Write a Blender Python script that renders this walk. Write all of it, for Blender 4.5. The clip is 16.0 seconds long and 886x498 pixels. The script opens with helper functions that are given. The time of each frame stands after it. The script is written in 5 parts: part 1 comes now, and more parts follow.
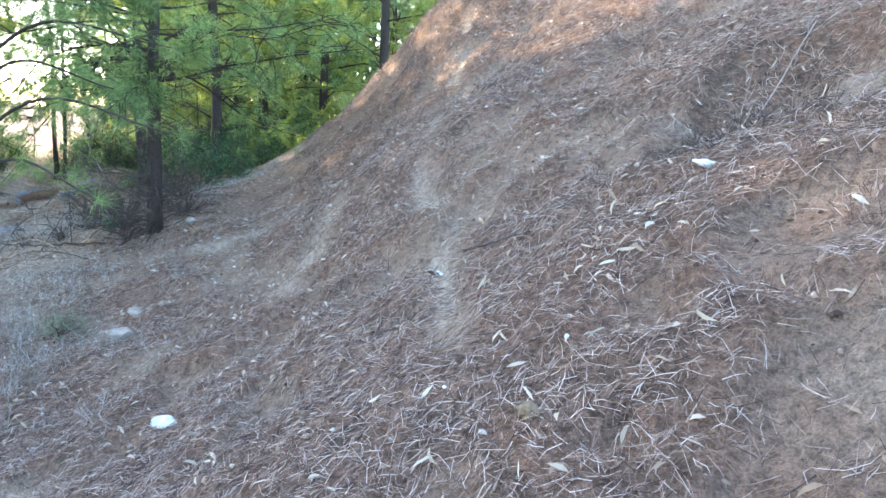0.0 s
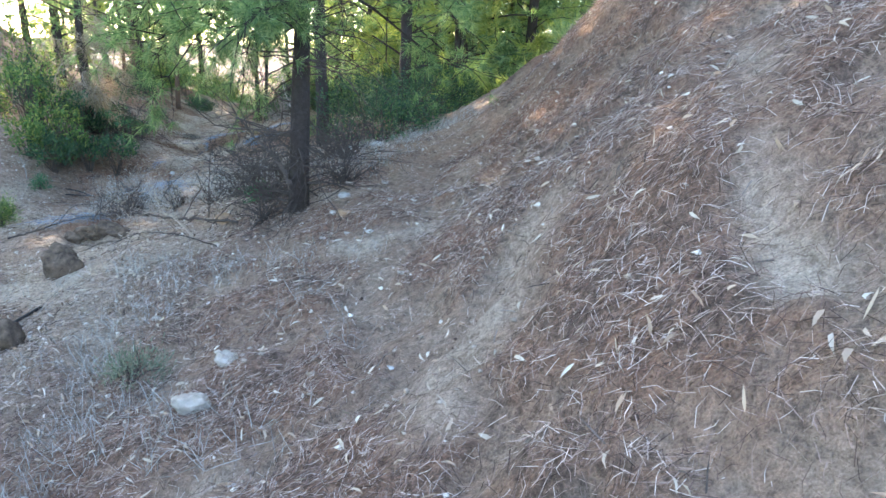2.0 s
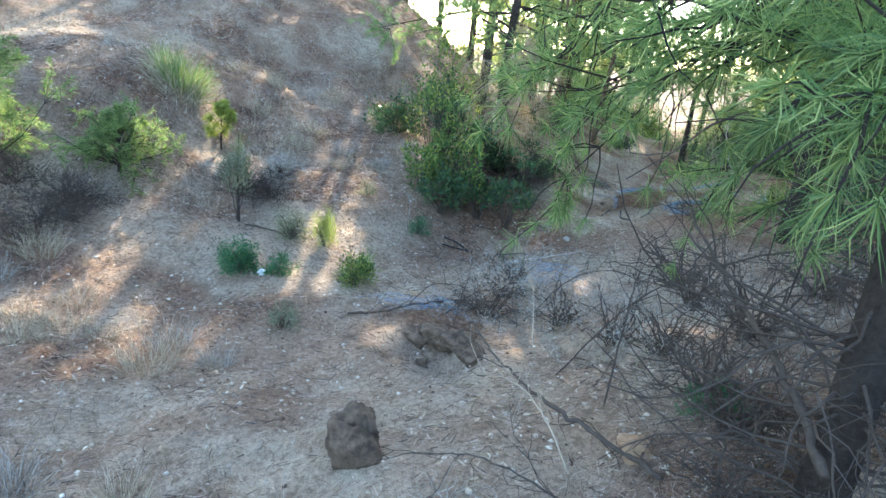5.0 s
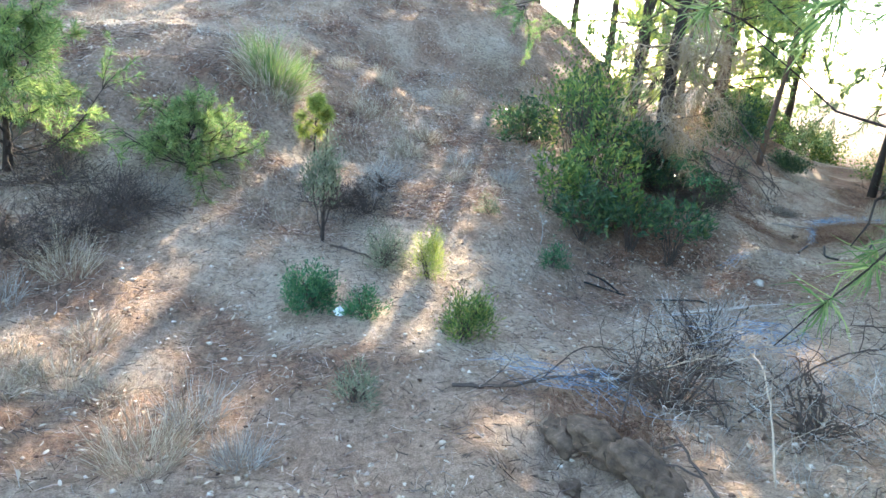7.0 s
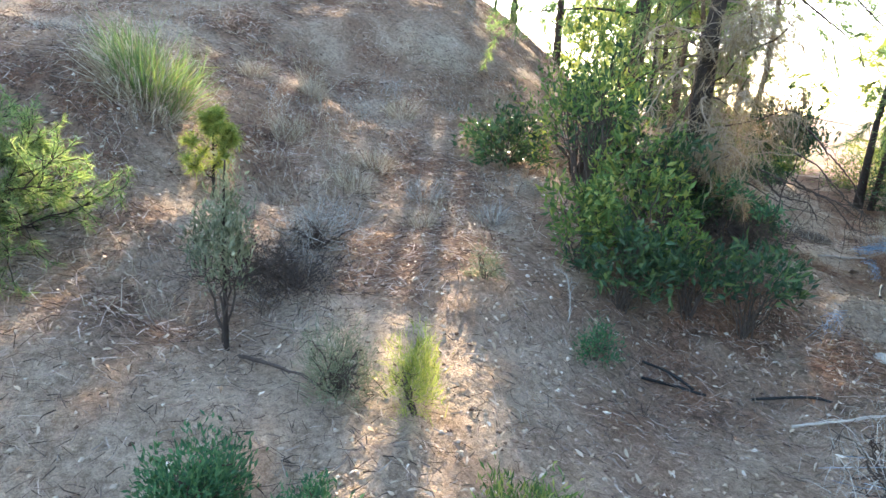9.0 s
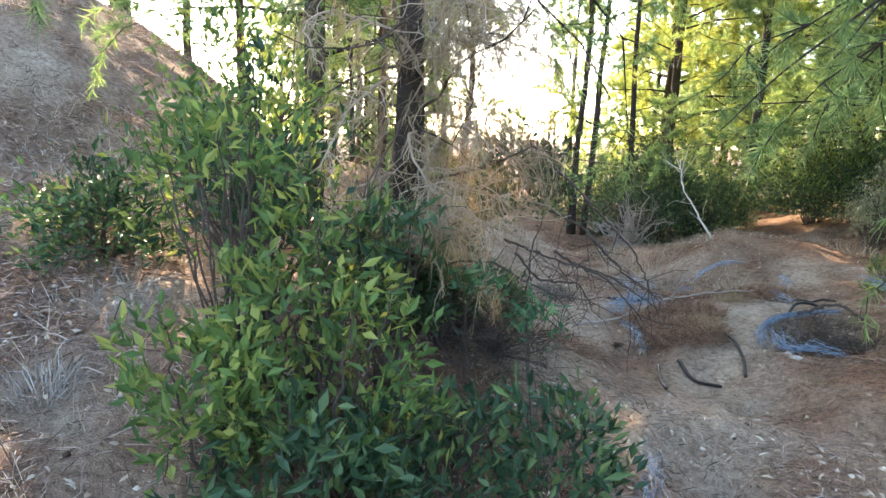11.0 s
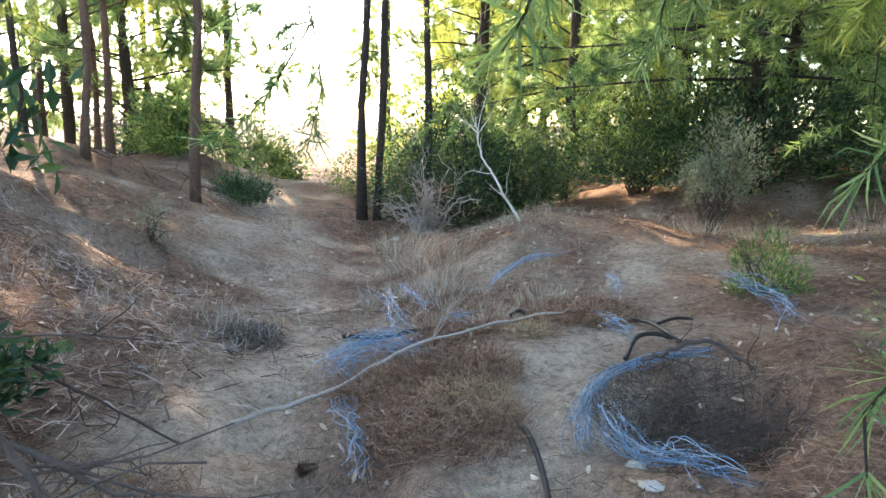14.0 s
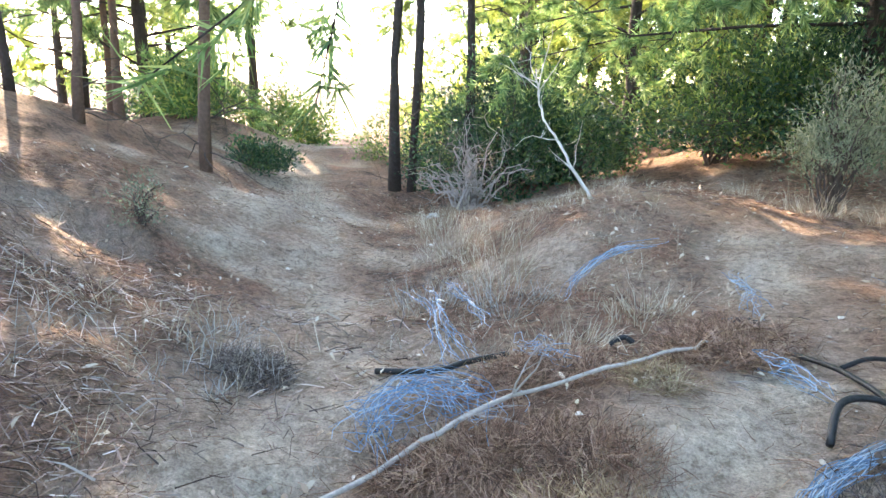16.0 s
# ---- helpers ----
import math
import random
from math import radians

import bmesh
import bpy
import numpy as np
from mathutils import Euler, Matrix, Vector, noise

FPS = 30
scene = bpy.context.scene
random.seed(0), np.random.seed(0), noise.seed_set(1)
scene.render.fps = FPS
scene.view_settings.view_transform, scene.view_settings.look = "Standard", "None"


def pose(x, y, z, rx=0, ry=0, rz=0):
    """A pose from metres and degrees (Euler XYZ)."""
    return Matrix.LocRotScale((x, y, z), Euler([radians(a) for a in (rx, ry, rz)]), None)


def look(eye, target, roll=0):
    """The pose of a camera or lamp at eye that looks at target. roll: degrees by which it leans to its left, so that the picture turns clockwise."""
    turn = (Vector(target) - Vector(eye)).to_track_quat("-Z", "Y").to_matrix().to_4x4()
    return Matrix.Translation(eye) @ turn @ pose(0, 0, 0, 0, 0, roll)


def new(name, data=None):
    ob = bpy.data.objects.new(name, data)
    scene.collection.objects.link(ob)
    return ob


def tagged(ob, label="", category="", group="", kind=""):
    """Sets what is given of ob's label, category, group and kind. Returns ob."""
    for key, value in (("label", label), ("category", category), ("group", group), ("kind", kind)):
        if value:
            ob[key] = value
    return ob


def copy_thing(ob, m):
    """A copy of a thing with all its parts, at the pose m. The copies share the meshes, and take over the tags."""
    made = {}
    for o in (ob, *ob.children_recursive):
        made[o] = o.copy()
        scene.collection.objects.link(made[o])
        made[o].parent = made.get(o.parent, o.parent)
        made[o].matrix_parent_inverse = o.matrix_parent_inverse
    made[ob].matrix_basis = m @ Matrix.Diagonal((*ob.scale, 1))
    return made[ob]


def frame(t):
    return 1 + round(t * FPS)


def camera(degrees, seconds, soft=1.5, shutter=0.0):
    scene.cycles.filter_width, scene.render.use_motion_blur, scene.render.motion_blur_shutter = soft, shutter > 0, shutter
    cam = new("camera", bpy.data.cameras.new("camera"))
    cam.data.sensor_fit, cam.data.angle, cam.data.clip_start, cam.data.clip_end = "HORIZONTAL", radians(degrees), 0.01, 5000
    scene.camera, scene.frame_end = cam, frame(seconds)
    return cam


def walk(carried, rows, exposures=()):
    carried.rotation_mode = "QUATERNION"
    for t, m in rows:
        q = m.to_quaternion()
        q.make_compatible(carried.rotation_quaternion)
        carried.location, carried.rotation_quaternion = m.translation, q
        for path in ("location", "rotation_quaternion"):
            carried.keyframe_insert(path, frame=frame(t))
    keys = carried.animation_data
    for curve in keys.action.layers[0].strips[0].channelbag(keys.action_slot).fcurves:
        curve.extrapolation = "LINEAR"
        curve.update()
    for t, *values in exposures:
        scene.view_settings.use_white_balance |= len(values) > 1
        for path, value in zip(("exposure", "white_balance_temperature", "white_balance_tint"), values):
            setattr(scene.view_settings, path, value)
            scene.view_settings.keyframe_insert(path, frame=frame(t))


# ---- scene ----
cam = camera(69.2, 16.0)
PATH = [
    (0.0, (-0.047, 0.138, 1.517), (-0.038, 2.714, 1.012), 2.75),
    (0.5, (-0.185, 0.935, 1.655), (-0.384, 3.494, 1.105), 2.85),
    (1.0, (-0.254, 1.610, 1.628), (-0.646, 4.131, 1.010), 2.64),
    (1.5, (-0.372, 2.220, 1.543), (-0.972, 4.677, 0.841), 2.01),
    (2.0, (-0.572, 2.755, 1.473), (-1.318, 5.149, 0.701), 2.19),
    (2.5, (-0.809, 3.239, 1.561), (-1.733, 5.573, 0.794), 3.52),
    (3.0, (-1.153, 3.742, 1.666), (-2.378, 5.933, 0.898), 6.57),
    (3.5, (-1.572, 4.169, 1.788), (-3.120, 6.164, 1.071), 7.54),
    (4.0, (-1.966, 4.531, 1.795), (-3.629, 6.427, 1.065), 8.04),
    (4.5, (-2.354, 4.918, 1.751), (-4.188, 6.628, 0.974), 7.47),
    (5.0, (-2.796, 5.217, 1.586), (-4.746, 6.784, 0.791), 6.53),
    (5.2, (-2.970, 5.259, 1.526), (-4.948, 6.781, 0.716), 6.49),
    (7.3, (-4.590, 6.249, 0.997), (-6.825, 7.416, 0.266), 5.89),
    (7.5, (-4.753, 6.294, 0.957), (-6.984, 7.468, 0.227), 5.90),
    (8.0, (-5.261, 6.401, 0.899), (-7.478, 7.616, 0.189), 5.84),
    (8.5, (-5.806, 6.616, 0.859), (-8.000, 7.883, 0.171), 5.38),
    (9.0, (-6.454, 6.883, 0.845), (-8.557, 8.318, 0.206), 4.44),
    (9.5, (-7.043, 7.267, 0.872), (-8.979, 8.943, 0.296), 3.47),
    (9.8, (-7.305, 7.577, 0.954), (-9.121, 9.398, 0.428), 2.40),
    (10.0, (-7.442, 7.752, 0.952), (-9.185, 9.643, 0.423), 2.77),
    (10.2, (-7.559, 7.960, 0.998), (-9.213, 9.932, 0.484), 2.54),
    (12.3, (-8.038, 10.245, 0.740), (-9.128, 12.599, 0.341), 2.69),
    (12.5, (-8.050, 10.412, 0.750), (-9.097, 12.788, 0.360), 2.31),
    (13.0, (-8.138, 10.906, 0.711), (-9.068, 13.331, 0.326), 1.85),
    (13.5, (-8.124, 11.302, 0.683), (-8.973, 13.749, 0.261), 1.69),
    (14.0, (-8.093, 11.687, 0.645), (-8.890, 14.135, 0.137), 1.42),
    (14.5, (-8.208, 11.938, 0.553), (-9.003, 14.370, -0.033), 1.03),
    (15.0, (-8.373, 12.249, 0.490), (-9.173, 14.674, -0.122), 1.13),
    (15.5, (-8.469, 12.492, 0.538), (-9.305, 14.899, -0.091), 1.02),
    (16.0, (-8.598, 12.647, 0.571), (-9.493, 15.028, -0.080), 1.31),
]
walk(cam, [(t, look(eye, target, roll)) for t, eye, target, roll in PATH], exposures=[(0.0, 3.6, 6250, 6), (2.5, 3.65, 6350, 8), (5.0, 3.5, 6250, 4), (7.5, 3.75, 6450, 6), (9.0, 3.5, 6850, 10), (10.0, 3.65, 7200, 14), (12.5, 3.7, 7000, 12), (14.5, 3.9, 6700, 11), (16.0, 4.35, 6600, 11)])

# ---- daylight ----
SUN_AZ, SUN_EL = 54.0, 28.0      # degrees left of +y, and above the horizon
world = bpy.data.worlds.new("sky")
scene.world = world
world.use_nodes = True
wn = world.node_tree.nodes
sky = wn.new("ShaderNodeTexSky")
sky.sky_type = "NISHITA"
sky.sun_disc = False
sky.sun_elevation = radians(SUN_EL)
sky.sun_rotation = radians(-SUN_AZ)
sky.dust_density = 1.0
sky.air_density = 1.0
wn["Background"].inputs["Strength"].default_value = 0.15
world.node_tree.links.new(sky.outputs[0], wn["Background"].inputs["Color"])
sun_data = bpy.data.lights.new("sun", "SUN")
sun_data.energy, sun_data.angle, sun_data.color = 2.7, radians(0.6), (1.0, 0.82, 0.60)
sun = new("sun", sun_data)
a, e = radians(SUN_AZ), radians(SUN_EL)
TO_SUN = Vector((-math.sin(a) * math.cos(e), math.cos(a) * math.cos(e), math.sin(e)))
sun.matrix_basis = look(TO_SUN * 40, (0, 0, 0))


# ---- materials ----
def material(name, rough=0.9):
    m = bpy.data.materials.new(name)
    m.use_nodes = True
    bsdf = m.node_tree.nodes["Principled BSDF"]
    bsdf.inputs["Roughness"].default_value = rough
    bsdf.inputs["Specular IOR Level"].default_value = 0.25
    return m, m.node_tree, bsdf


def ramp(nt, fac, stops):
    r = nt.nodes.new("ShaderNodeValToRGB")
    while len(r.color_ramp.elements) < len(stops):
        r.color_ramp.elements.new(0.5)
    for el, (p, c) in zip(r.color_ramp.elements, stops):
        el.position, el.color = p, (*c, 1)
    nt.links.new(fac, r.inputs[0])
    return r.outputs[0]


def noise_tex(nt, scale, detail=4, rough=0.6):
    co = nt.nodes.new("ShaderNodeTexCoord")
    n = nt.nodes.new("ShaderNodeTexNoise")
    n.inputs["Scale"].default_value, n.inputs["Detail"].default_value, n.inputs["Roughness"].default_value = scale, detail, rough
    nt.links.new(co.outputs["Object"], n.inputs["Vector"])
    return n.outputs[0]


def mix(nt, fac, a, b, mode="MIX"):
    m = nt.nodes.new("ShaderNodeMix")
    m.data_type, m.blend_type = "RGBA", mode
    for key, v in ((0, fac), (6, a), (7, b)):
        if isinstance(v, (int, float)):
            m.inputs[key].default_value = v
        elif isinstance(v, tuple):
            m.inputs[key].default_value = (*v, 1)
        else:
            nt.links.new(v, m.inputs[key])
    return m.outputs[2]


def bump(nt, bsdf, height, dist, strength=1.0):
    b = nt.nodes.new("ShaderNodeBump")
    b.inputs["Distance"].default_value, b.inputs["Strength"].default_value = dist, strength
    nt.links.new(height, b.inputs["Height"])
    nt.links.new(b.outputs[0], bsdf.inputs["Normal"])


def island(nt):
    return nt.nodes.new("ShaderNodeNewGeometry").outputs["Random Per Island"]


def foliage(name, stops, through_light=0.45, rough=0.55, tint=(1.0, 1.0, 0.72)):
    """Leaf or needle: colour varies leaf by leaf, and light shines through."""
    m, nt, bsdf = material(name, rough)
    col = ramp(nt, island(nt), stops)
    patch = ramp(nt, noise_tex(nt, 1.1, 2), [(0.3, (0.72, 0.74, 0.72)), (0.7, (1.2, 1.18, 1.0))])
    col = mix(nt, 1.0, col, patch, "MULTIPLY")
    nt.links.new(col, bsdf.inputs["Base Color"])
    tr = nt.nodes.new("ShaderNodeBsdfTranslucent")
    nt.links.new(mix(nt, 1.0, col, tint, "MULTIPLY"), tr.inputs["Color"])
    ms = nt.nodes.new("ShaderNodeMixShader")
    ms.inputs[0].default_value = through_light
    nt.links.new(bsdf.outputs[0], ms.inputs[1])
    nt.links.new(tr.outputs[0], ms.inputs[2])
    nt.links.new(ms.outputs[0], nt.nodes["Material Output"].inputs[0])
    return m


def dry(name, stops, rough=0.9):
    m, nt, bsdf = material(name, rough)
    nt.links.new(ramp(nt, island(nt), stops), bsdf.inputs["Base Color"])
    return m


def woody(name, dark, light, scale=14.0, depth=0.012):
    m, nt, bsdf = material(name, 0.95)
    big = noise_tex(nt, scale * 0.25, 3)
    fine = noise_tex(nt, scale * 2.5, 6, 0.7)
    nt.links.new(mix(nt, big, ramp(nt, fine, [(0.3, dark), (0.7, light)]), tuple(0.5 * (x + y) for x, y in zip(dark, light))), bsdf.inputs["Base Color"])
    bump(nt, bsdf, fine, depth)
    return m


def stone_mat(name, dark, light, scale=9.0):
    m, nt, bsdf = material(name, 0.92)
    f = noise_tex(nt, scale, 8, 0.7)
    nt.links.new(ramp(nt, f, [(0.32, dark), (0.68, light)]), bsdf.inputs["Base Color"])
    bump(nt, bsdf, f, 0.02)
    return m


def soil_mat():
    """Pale silt, red-brown earth and needle humus, mixed by the ground's own cover. The humus darks include shade
    between needles.
    """
    m, nt, bsdf = material("earth", 0.97)
    bsdf.inputs["Specular IOR Level"].default_value = 0.1
    cover = nt.nodes.new("ShaderNodeAttribute")
    cover.attribute_name = "cover"
    big, mid, fine, grit = noise_tex(nt, 0.7, 4), noise_tex(nt, 4.0, 6, 0.65), noise_tex(nt, 26.0, 6, 0.7), noise_tex(nt, 120.0, 3, 0.6)
    silt = ramp(nt, mid, [(0.3, (0.31, 0.245, 0.19)), (0.7, (0.55, 0.46, 0.37))])
    earth = ramp(nt, mid, [(0.28, (0.19, 0.105, 0.07)), (0.72, (0.37, 0.235, 0.165))])
    # dark end is deepened to paint the shaded gaps between needles
    humus = ramp(nt, fine, [(0.34, (0.035, 0.022, 0.017)), (0.7, (0.21, 0.135, 0.10))])
    c = mix(nt, ramp(nt, big, [(0.42, (0, 0, 0)), (0.6, (1, 1, 1))]), silt, mix(nt, 0.55, silt, earth))
    litter = nt.nodes.new("ShaderNodeMath")
    litter.operation = "MULTIPLY_ADD"
    nt.links.new(fine, litter.inputs[0])
    litter.inputs[1].default_value = 0.7
    litter.inputs[2].default_value = -0.35
    add = nt.nodes.new("ShaderNodeMath")
    add.operation, add.use_clamp = "ADD", True
    nt.links.new(litter.outputs[0], add.inputs[0])
    nt.links.new(cover.outputs["Fac"], add.inputs[1])
    brown = mix(nt, ramp(nt, mid, [(0.4, (0, 0, 0)), (0.62, (1, 1, 1))]), earth, humus)
    c = mix(nt, add.outputs[0], c, brown)
    c = mix(nt, 0.75, c, ramp(nt, fine, [(0.34, (0.40, 0.37, 0.35)), (0.5, (0.95, 0.94, 0.93)), (0.66, (1.4, 1.38, 1.36))]), "MULTIPLY")
    c = mix(nt, 0.7, c, ramp(nt, grit, [(0.3, (0.5, 0.48, 0.47)), (0.7, (1.3, 1.29, 1.27))]), "MULTIPLY")
    nt.links.new(c, bsdf.inputs["Base Color"])
    bump(nt, bsdf, mix(nt, 0.35, fine, grit), 0.07, 1.0)
    return m


SOIL = soil_mat()
BARK = woody("pine_bark", (0.014, 0.011, 0.010), (0.072, 0.055, 0.047), 12, 0.025)
BARK_RED = woody("red_pine_bark", (0.05, 0.033, 0.025), (0.19, 0.12, 0.085), 12, 0.02)
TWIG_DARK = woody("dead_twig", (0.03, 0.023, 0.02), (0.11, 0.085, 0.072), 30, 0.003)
TWIG_TAN = woody("tan_twig", (0.22, 0.165, 0.12), (0.50, 0.41, 0.32), 30, 0.003)
WOOD_PALE = woody("bleached_wood", (0.30, 0.265, 0.235), (0.56, 0.52, 0.47), 25, 0.004)
STICK_GREY = woody("grey_wood", (0.16, 0.135, 0.115), (0.42, 0.37, 0.33), 25, 0.004)
NEEDLE = foliage("pine_needle", [(0.0, (0.09, 0.17, 0.08)), (0.55, (0.20, 0.30, 0.14)), (1.0, (0.40, 0.48, 0.23))], 0.55)
# Yellow of seedlings, and backlight painted into the clearing's and far crowns.
NEEDLE_YELLOW_LIT = foliage("yellow_or_backlit_needle", [(0.0, (0.17, 0.24, 0.08)), (0.6, (0.33, 0.40, 0.13)), (1.0, (0.55, 0.55, 0.20))], 0.62)
NEEDLE_BROWN = foliage("brown_needle", [(0.0, (0.20, 0.13, 0.085)), (0.6, (0.35, 0.25, 0.17)), (1.0, (0.52, 0.42, 0.31))], 0.25)
# On the mastics these two greens paint shaded and sunlit leaves.
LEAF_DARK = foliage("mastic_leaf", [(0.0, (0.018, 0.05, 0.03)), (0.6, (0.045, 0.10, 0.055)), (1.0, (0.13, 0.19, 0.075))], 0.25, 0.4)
LEAF_GREEN = foliage("shrub_and_sunlit_leaf", [(0.0, (0.05, 0.11, 0.045)), (0.6, (0.14, 0.23, 0.075)), (1.0, (0.36, 0.38, 0.12))], 0.4, 0.5)
LEAF_GREY = foliage("grey_leaf", [(0.0, (0.12, 0.14, 0.10)), (1.0, (0.28, 0.30, 0.23))], 0.2, 0.7)
LEAF_BLUE = foliage("cistus_leaf", [(0.0, (0.03, 0.10, 0.06)), (0.6, (0.06, 0.17, 0.09)), (1.0, (0.13, 0.25, 0.12))], 0.25, 0.6)
GRASS_DRY = dry("dry_grass", [(0.0, (0.22, 0.165, 0.11)), (0.5, (0.38, 0.31, 0.22)), (1.0, (0.58, 0.51, 0.40))])
GRASS_GREY = dry("grey_grass", [(0.0, (0.16, 0.14, 0.12)), (0.6, (0.32, 0.30, 0.27)), (1.0, (0.46, 0.44, 0.40))])
GRASS_GREEN = foliage("green_grass", [(0.0, (0.10, 0.18, 0.07)), (0.6, (0.20, 0.30, 0.12)), (1.0, (0.42, 0.44, 0.24))], 0.3)
LITTER = dry("fallen_needle", [(0.0, (0.032, 0.02, 0.015)), (0.38, (0.17, 0.108, 0.085)), (0.76, (0.37, 0.265, 0.215)), (1.0, (0.62, 0.52, 0.45))])
MATTED = dry("matted_needle", [(0.0, (0.07, 0.038, 0.025)), (0.5, (0.20, 0.115, 0.075)), (1.0, (0.40, 0.26, 0.18))])
TWIG_CHIP = dry("twig_scrap", [(0.0, (0.05, 0.038, 0.032)), (0.6, (0.15, 0.115, 0.095)), (1.0, (0.34, 0.29, 0.25))])
LEAF_DEAD = dry("fallen_leaf", [(0.0, (0.22, 0.14, 0.09)), (0.4, (0.38, 0.29, 0.21)), (0.85, (0.42, 0.35, 0.27)), (1.0, (0.54, 0.48, 0.40))], 0.8)
STONE = stone_mat("limestone", (0.22, 0.185, 0.15), (0.43, 0.375, 0.32))
STONE_WHITE = stone_mat("white_stone", (0.27, 0.25, 0.22), (0.52, 0.49, 0.45))
CLOD = stone_mat("dark_clod", (0.03, 0.021, 0.016), (0.17, 0.12, 0.085), 16)
CLAY_ROCK = stone_mat("clay_rock", (0.20, 0.12, 0.075), (0.38, 0.25, 0.16))
PLASTIC_BLACK, nt_, b_ = material("black_plastic", 0.45)
b_.inputs["Base Color"].default_value = (0.012, 0.012, 0.013, 1)
bump(nt_, b_, noise_tex(nt_, 40), 0.004)
LITTER_BAG = stone_mat("pale_plastic", (0.50, 0.56, 0.60), (0.80, 0.84, 0.86), 20)


# ---- mesh tools ----


def unit(v):
    return v / np.maximum(np.linalg.norm(v, axis=-1, keepdims=True), 1e-9)


def rand_dirs(rng, n):
    return unit(rng.normal(size=(n, 3)))


class Bag:
    """Collects triangles for one mesh."""

    def __init__(self):
        self.v, self.f, self.n = [], [], 0

    def add(self, v, f):
        v = np.asarray(v, float).reshape(-1, 3)
        self.v.append(v)
        self.f.append(np.asarray(f, int).reshape(-1, 3) + self.n)
        self.n += len(v)

    def mesh(self, name, smooth=False):
        v, f = np.concatenate(self.v), np.concatenate(self.f)
        me = bpy.data.meshes.new(name)
        me.vertices.add(len(v))
        me.vertices.foreach_set("co", v.astype(np.float32).ravel())
        me.loops.add(f.size)
        me.loops.foreach_set("vertex_index", f.astype(np.int32).ravel())
        me.polygons.add(len(f))
        me.polygons.foreach_set("loop_start", np.arange(0, f.size, 3, dtype=np.int32))
        me.polygons.foreach_set("use_smooth", np.full(len(f), smooth))
        me.update(calc_edges=True)
        return me


def part(name, bag, mat, parent=None, label="", smooth=False, kind=""):
    me = bag.mesh(name, smooth)
    me.materials.append(mat)
    ob = new(name, me)
    if parent is not None:
        ob.parent = parent
    return tagged(ob, label, kind=kind)


def thing(name, label, category, at=(0, 0, 0), group="", kind=""):
    ob = new(name)
    ob.location = at
    ob.empty_display_size = 0.1
    return tagged(ob, label, category, group, kind)


def tube(bag, pts, radii, sides=6):
    pts = np.asarray(pts, float)
    radii = np.broadcast_to(np.asarray(radii, float), (len(pts),))
    t = unit(np.gradient(pts, axis=0))
    ref = np.where(np.abs(t[:, 2:3]) < 0.9, [[0, 0, 1.0]], [[1.0, 0, 0]])
    u = unit(np.cross(t, ref))
    for i in range(1, len(u)):
        u[i] = u[i - 1] - t[i] * (u[i - 1] @ t[i])
    u = unit(u)
    w = np.cross(t, u)
    an = np.arange(sides) * 2 * np.pi / sides
    ring = u[:, None] * np.cos(an)[:, None] + w[:, None] * np.sin(an)[:, None]
    v = pts[:, None] + ring * radii[:, None, None]
    k = len(pts)
    f = []
    for i in range(k - 1):
        for j in range(sides):
            a, b = i * sides + j, i * sides + (j + 1) % sides
            f += [(a, b, b + sides), (a, b + sides, a + sides)]
    for end, flip in ((0, 1), (k - 1, 0)):
        for j in range(1, sides - 1):
            q = [end * sides, end * sides + j, end * sides + j + 1]
            f.append(q[::-1] if flip else q)
    bag.add(v, f)


def blades(bag, rng, p, d, length, width, sag=0.0):
    """Narrow bent blades: grass, needles, strips."""
    n = len(p)
    length, width, sag = (np.broadcast_to(np.asarray(q, float), (n,))[:, None] for q in (length, width, sag))
    side = unit(np.cross(d, rand_dirs(rng, n))) * width / 2
    mid = p + d * length * 0.55 + [0, 0, -1] * sag * length * 0.3 + unit(side) * length * 0.09 * rng.normal(size=(n, 1))
    tip = p + d * length + [0, 0, -1] * sag * length
    v = np.stack([p - side, p + side, mid - side * 0.8, mid + side * 0.8, tip], 1)
    i = np.arange(n)[:, None, None] * 5
    bag.add(v, i + np.array([(0, 1, 3), (0, 3, 2), (2, 3, 4)]))


def slivers(bag, rng, p, d, length, width):
    """One triangle each: needles seen from a way off."""
    n = len(p)
    length, width = (np.broadcast_to(np.asarray(q, float), (n,))[:, None] for q in (length, width))
    side = unit(np.cross(d, rand_dirs(rng, n))) * width / 2
    v = np.stack([p - side, p + side, p + d * length], 1)
    bag.add(v, np.arange(n * 3).reshape(-1, 3))


def leaves(bag, rng, p, d, length, width, fold=0.25, up=None):
    """Small folded leaf blades."""
    n = len(p)
    length, width = (np.broadcast_to(np.asarray(q, float), (n,))[:, None] for q in (length, width))
    if up is None:
        up = rand_dirs(rng, n) + [0, 0, 0.9]
    side = unit(np.cross(d, up))
    nrm = np.cross(side, d)
    mid = p + d * length * 0.45
    v = np.stack([p, mid - side * width / 2 + nrm * width * fold, mid + side * width / 2 + nrm * width * fold, p + d * length], 1)
    i = np.arange(n)[:, None, None] * 4
    bag.add(v, i + np.array([(0, 2, 3), (0, 3, 1)]))


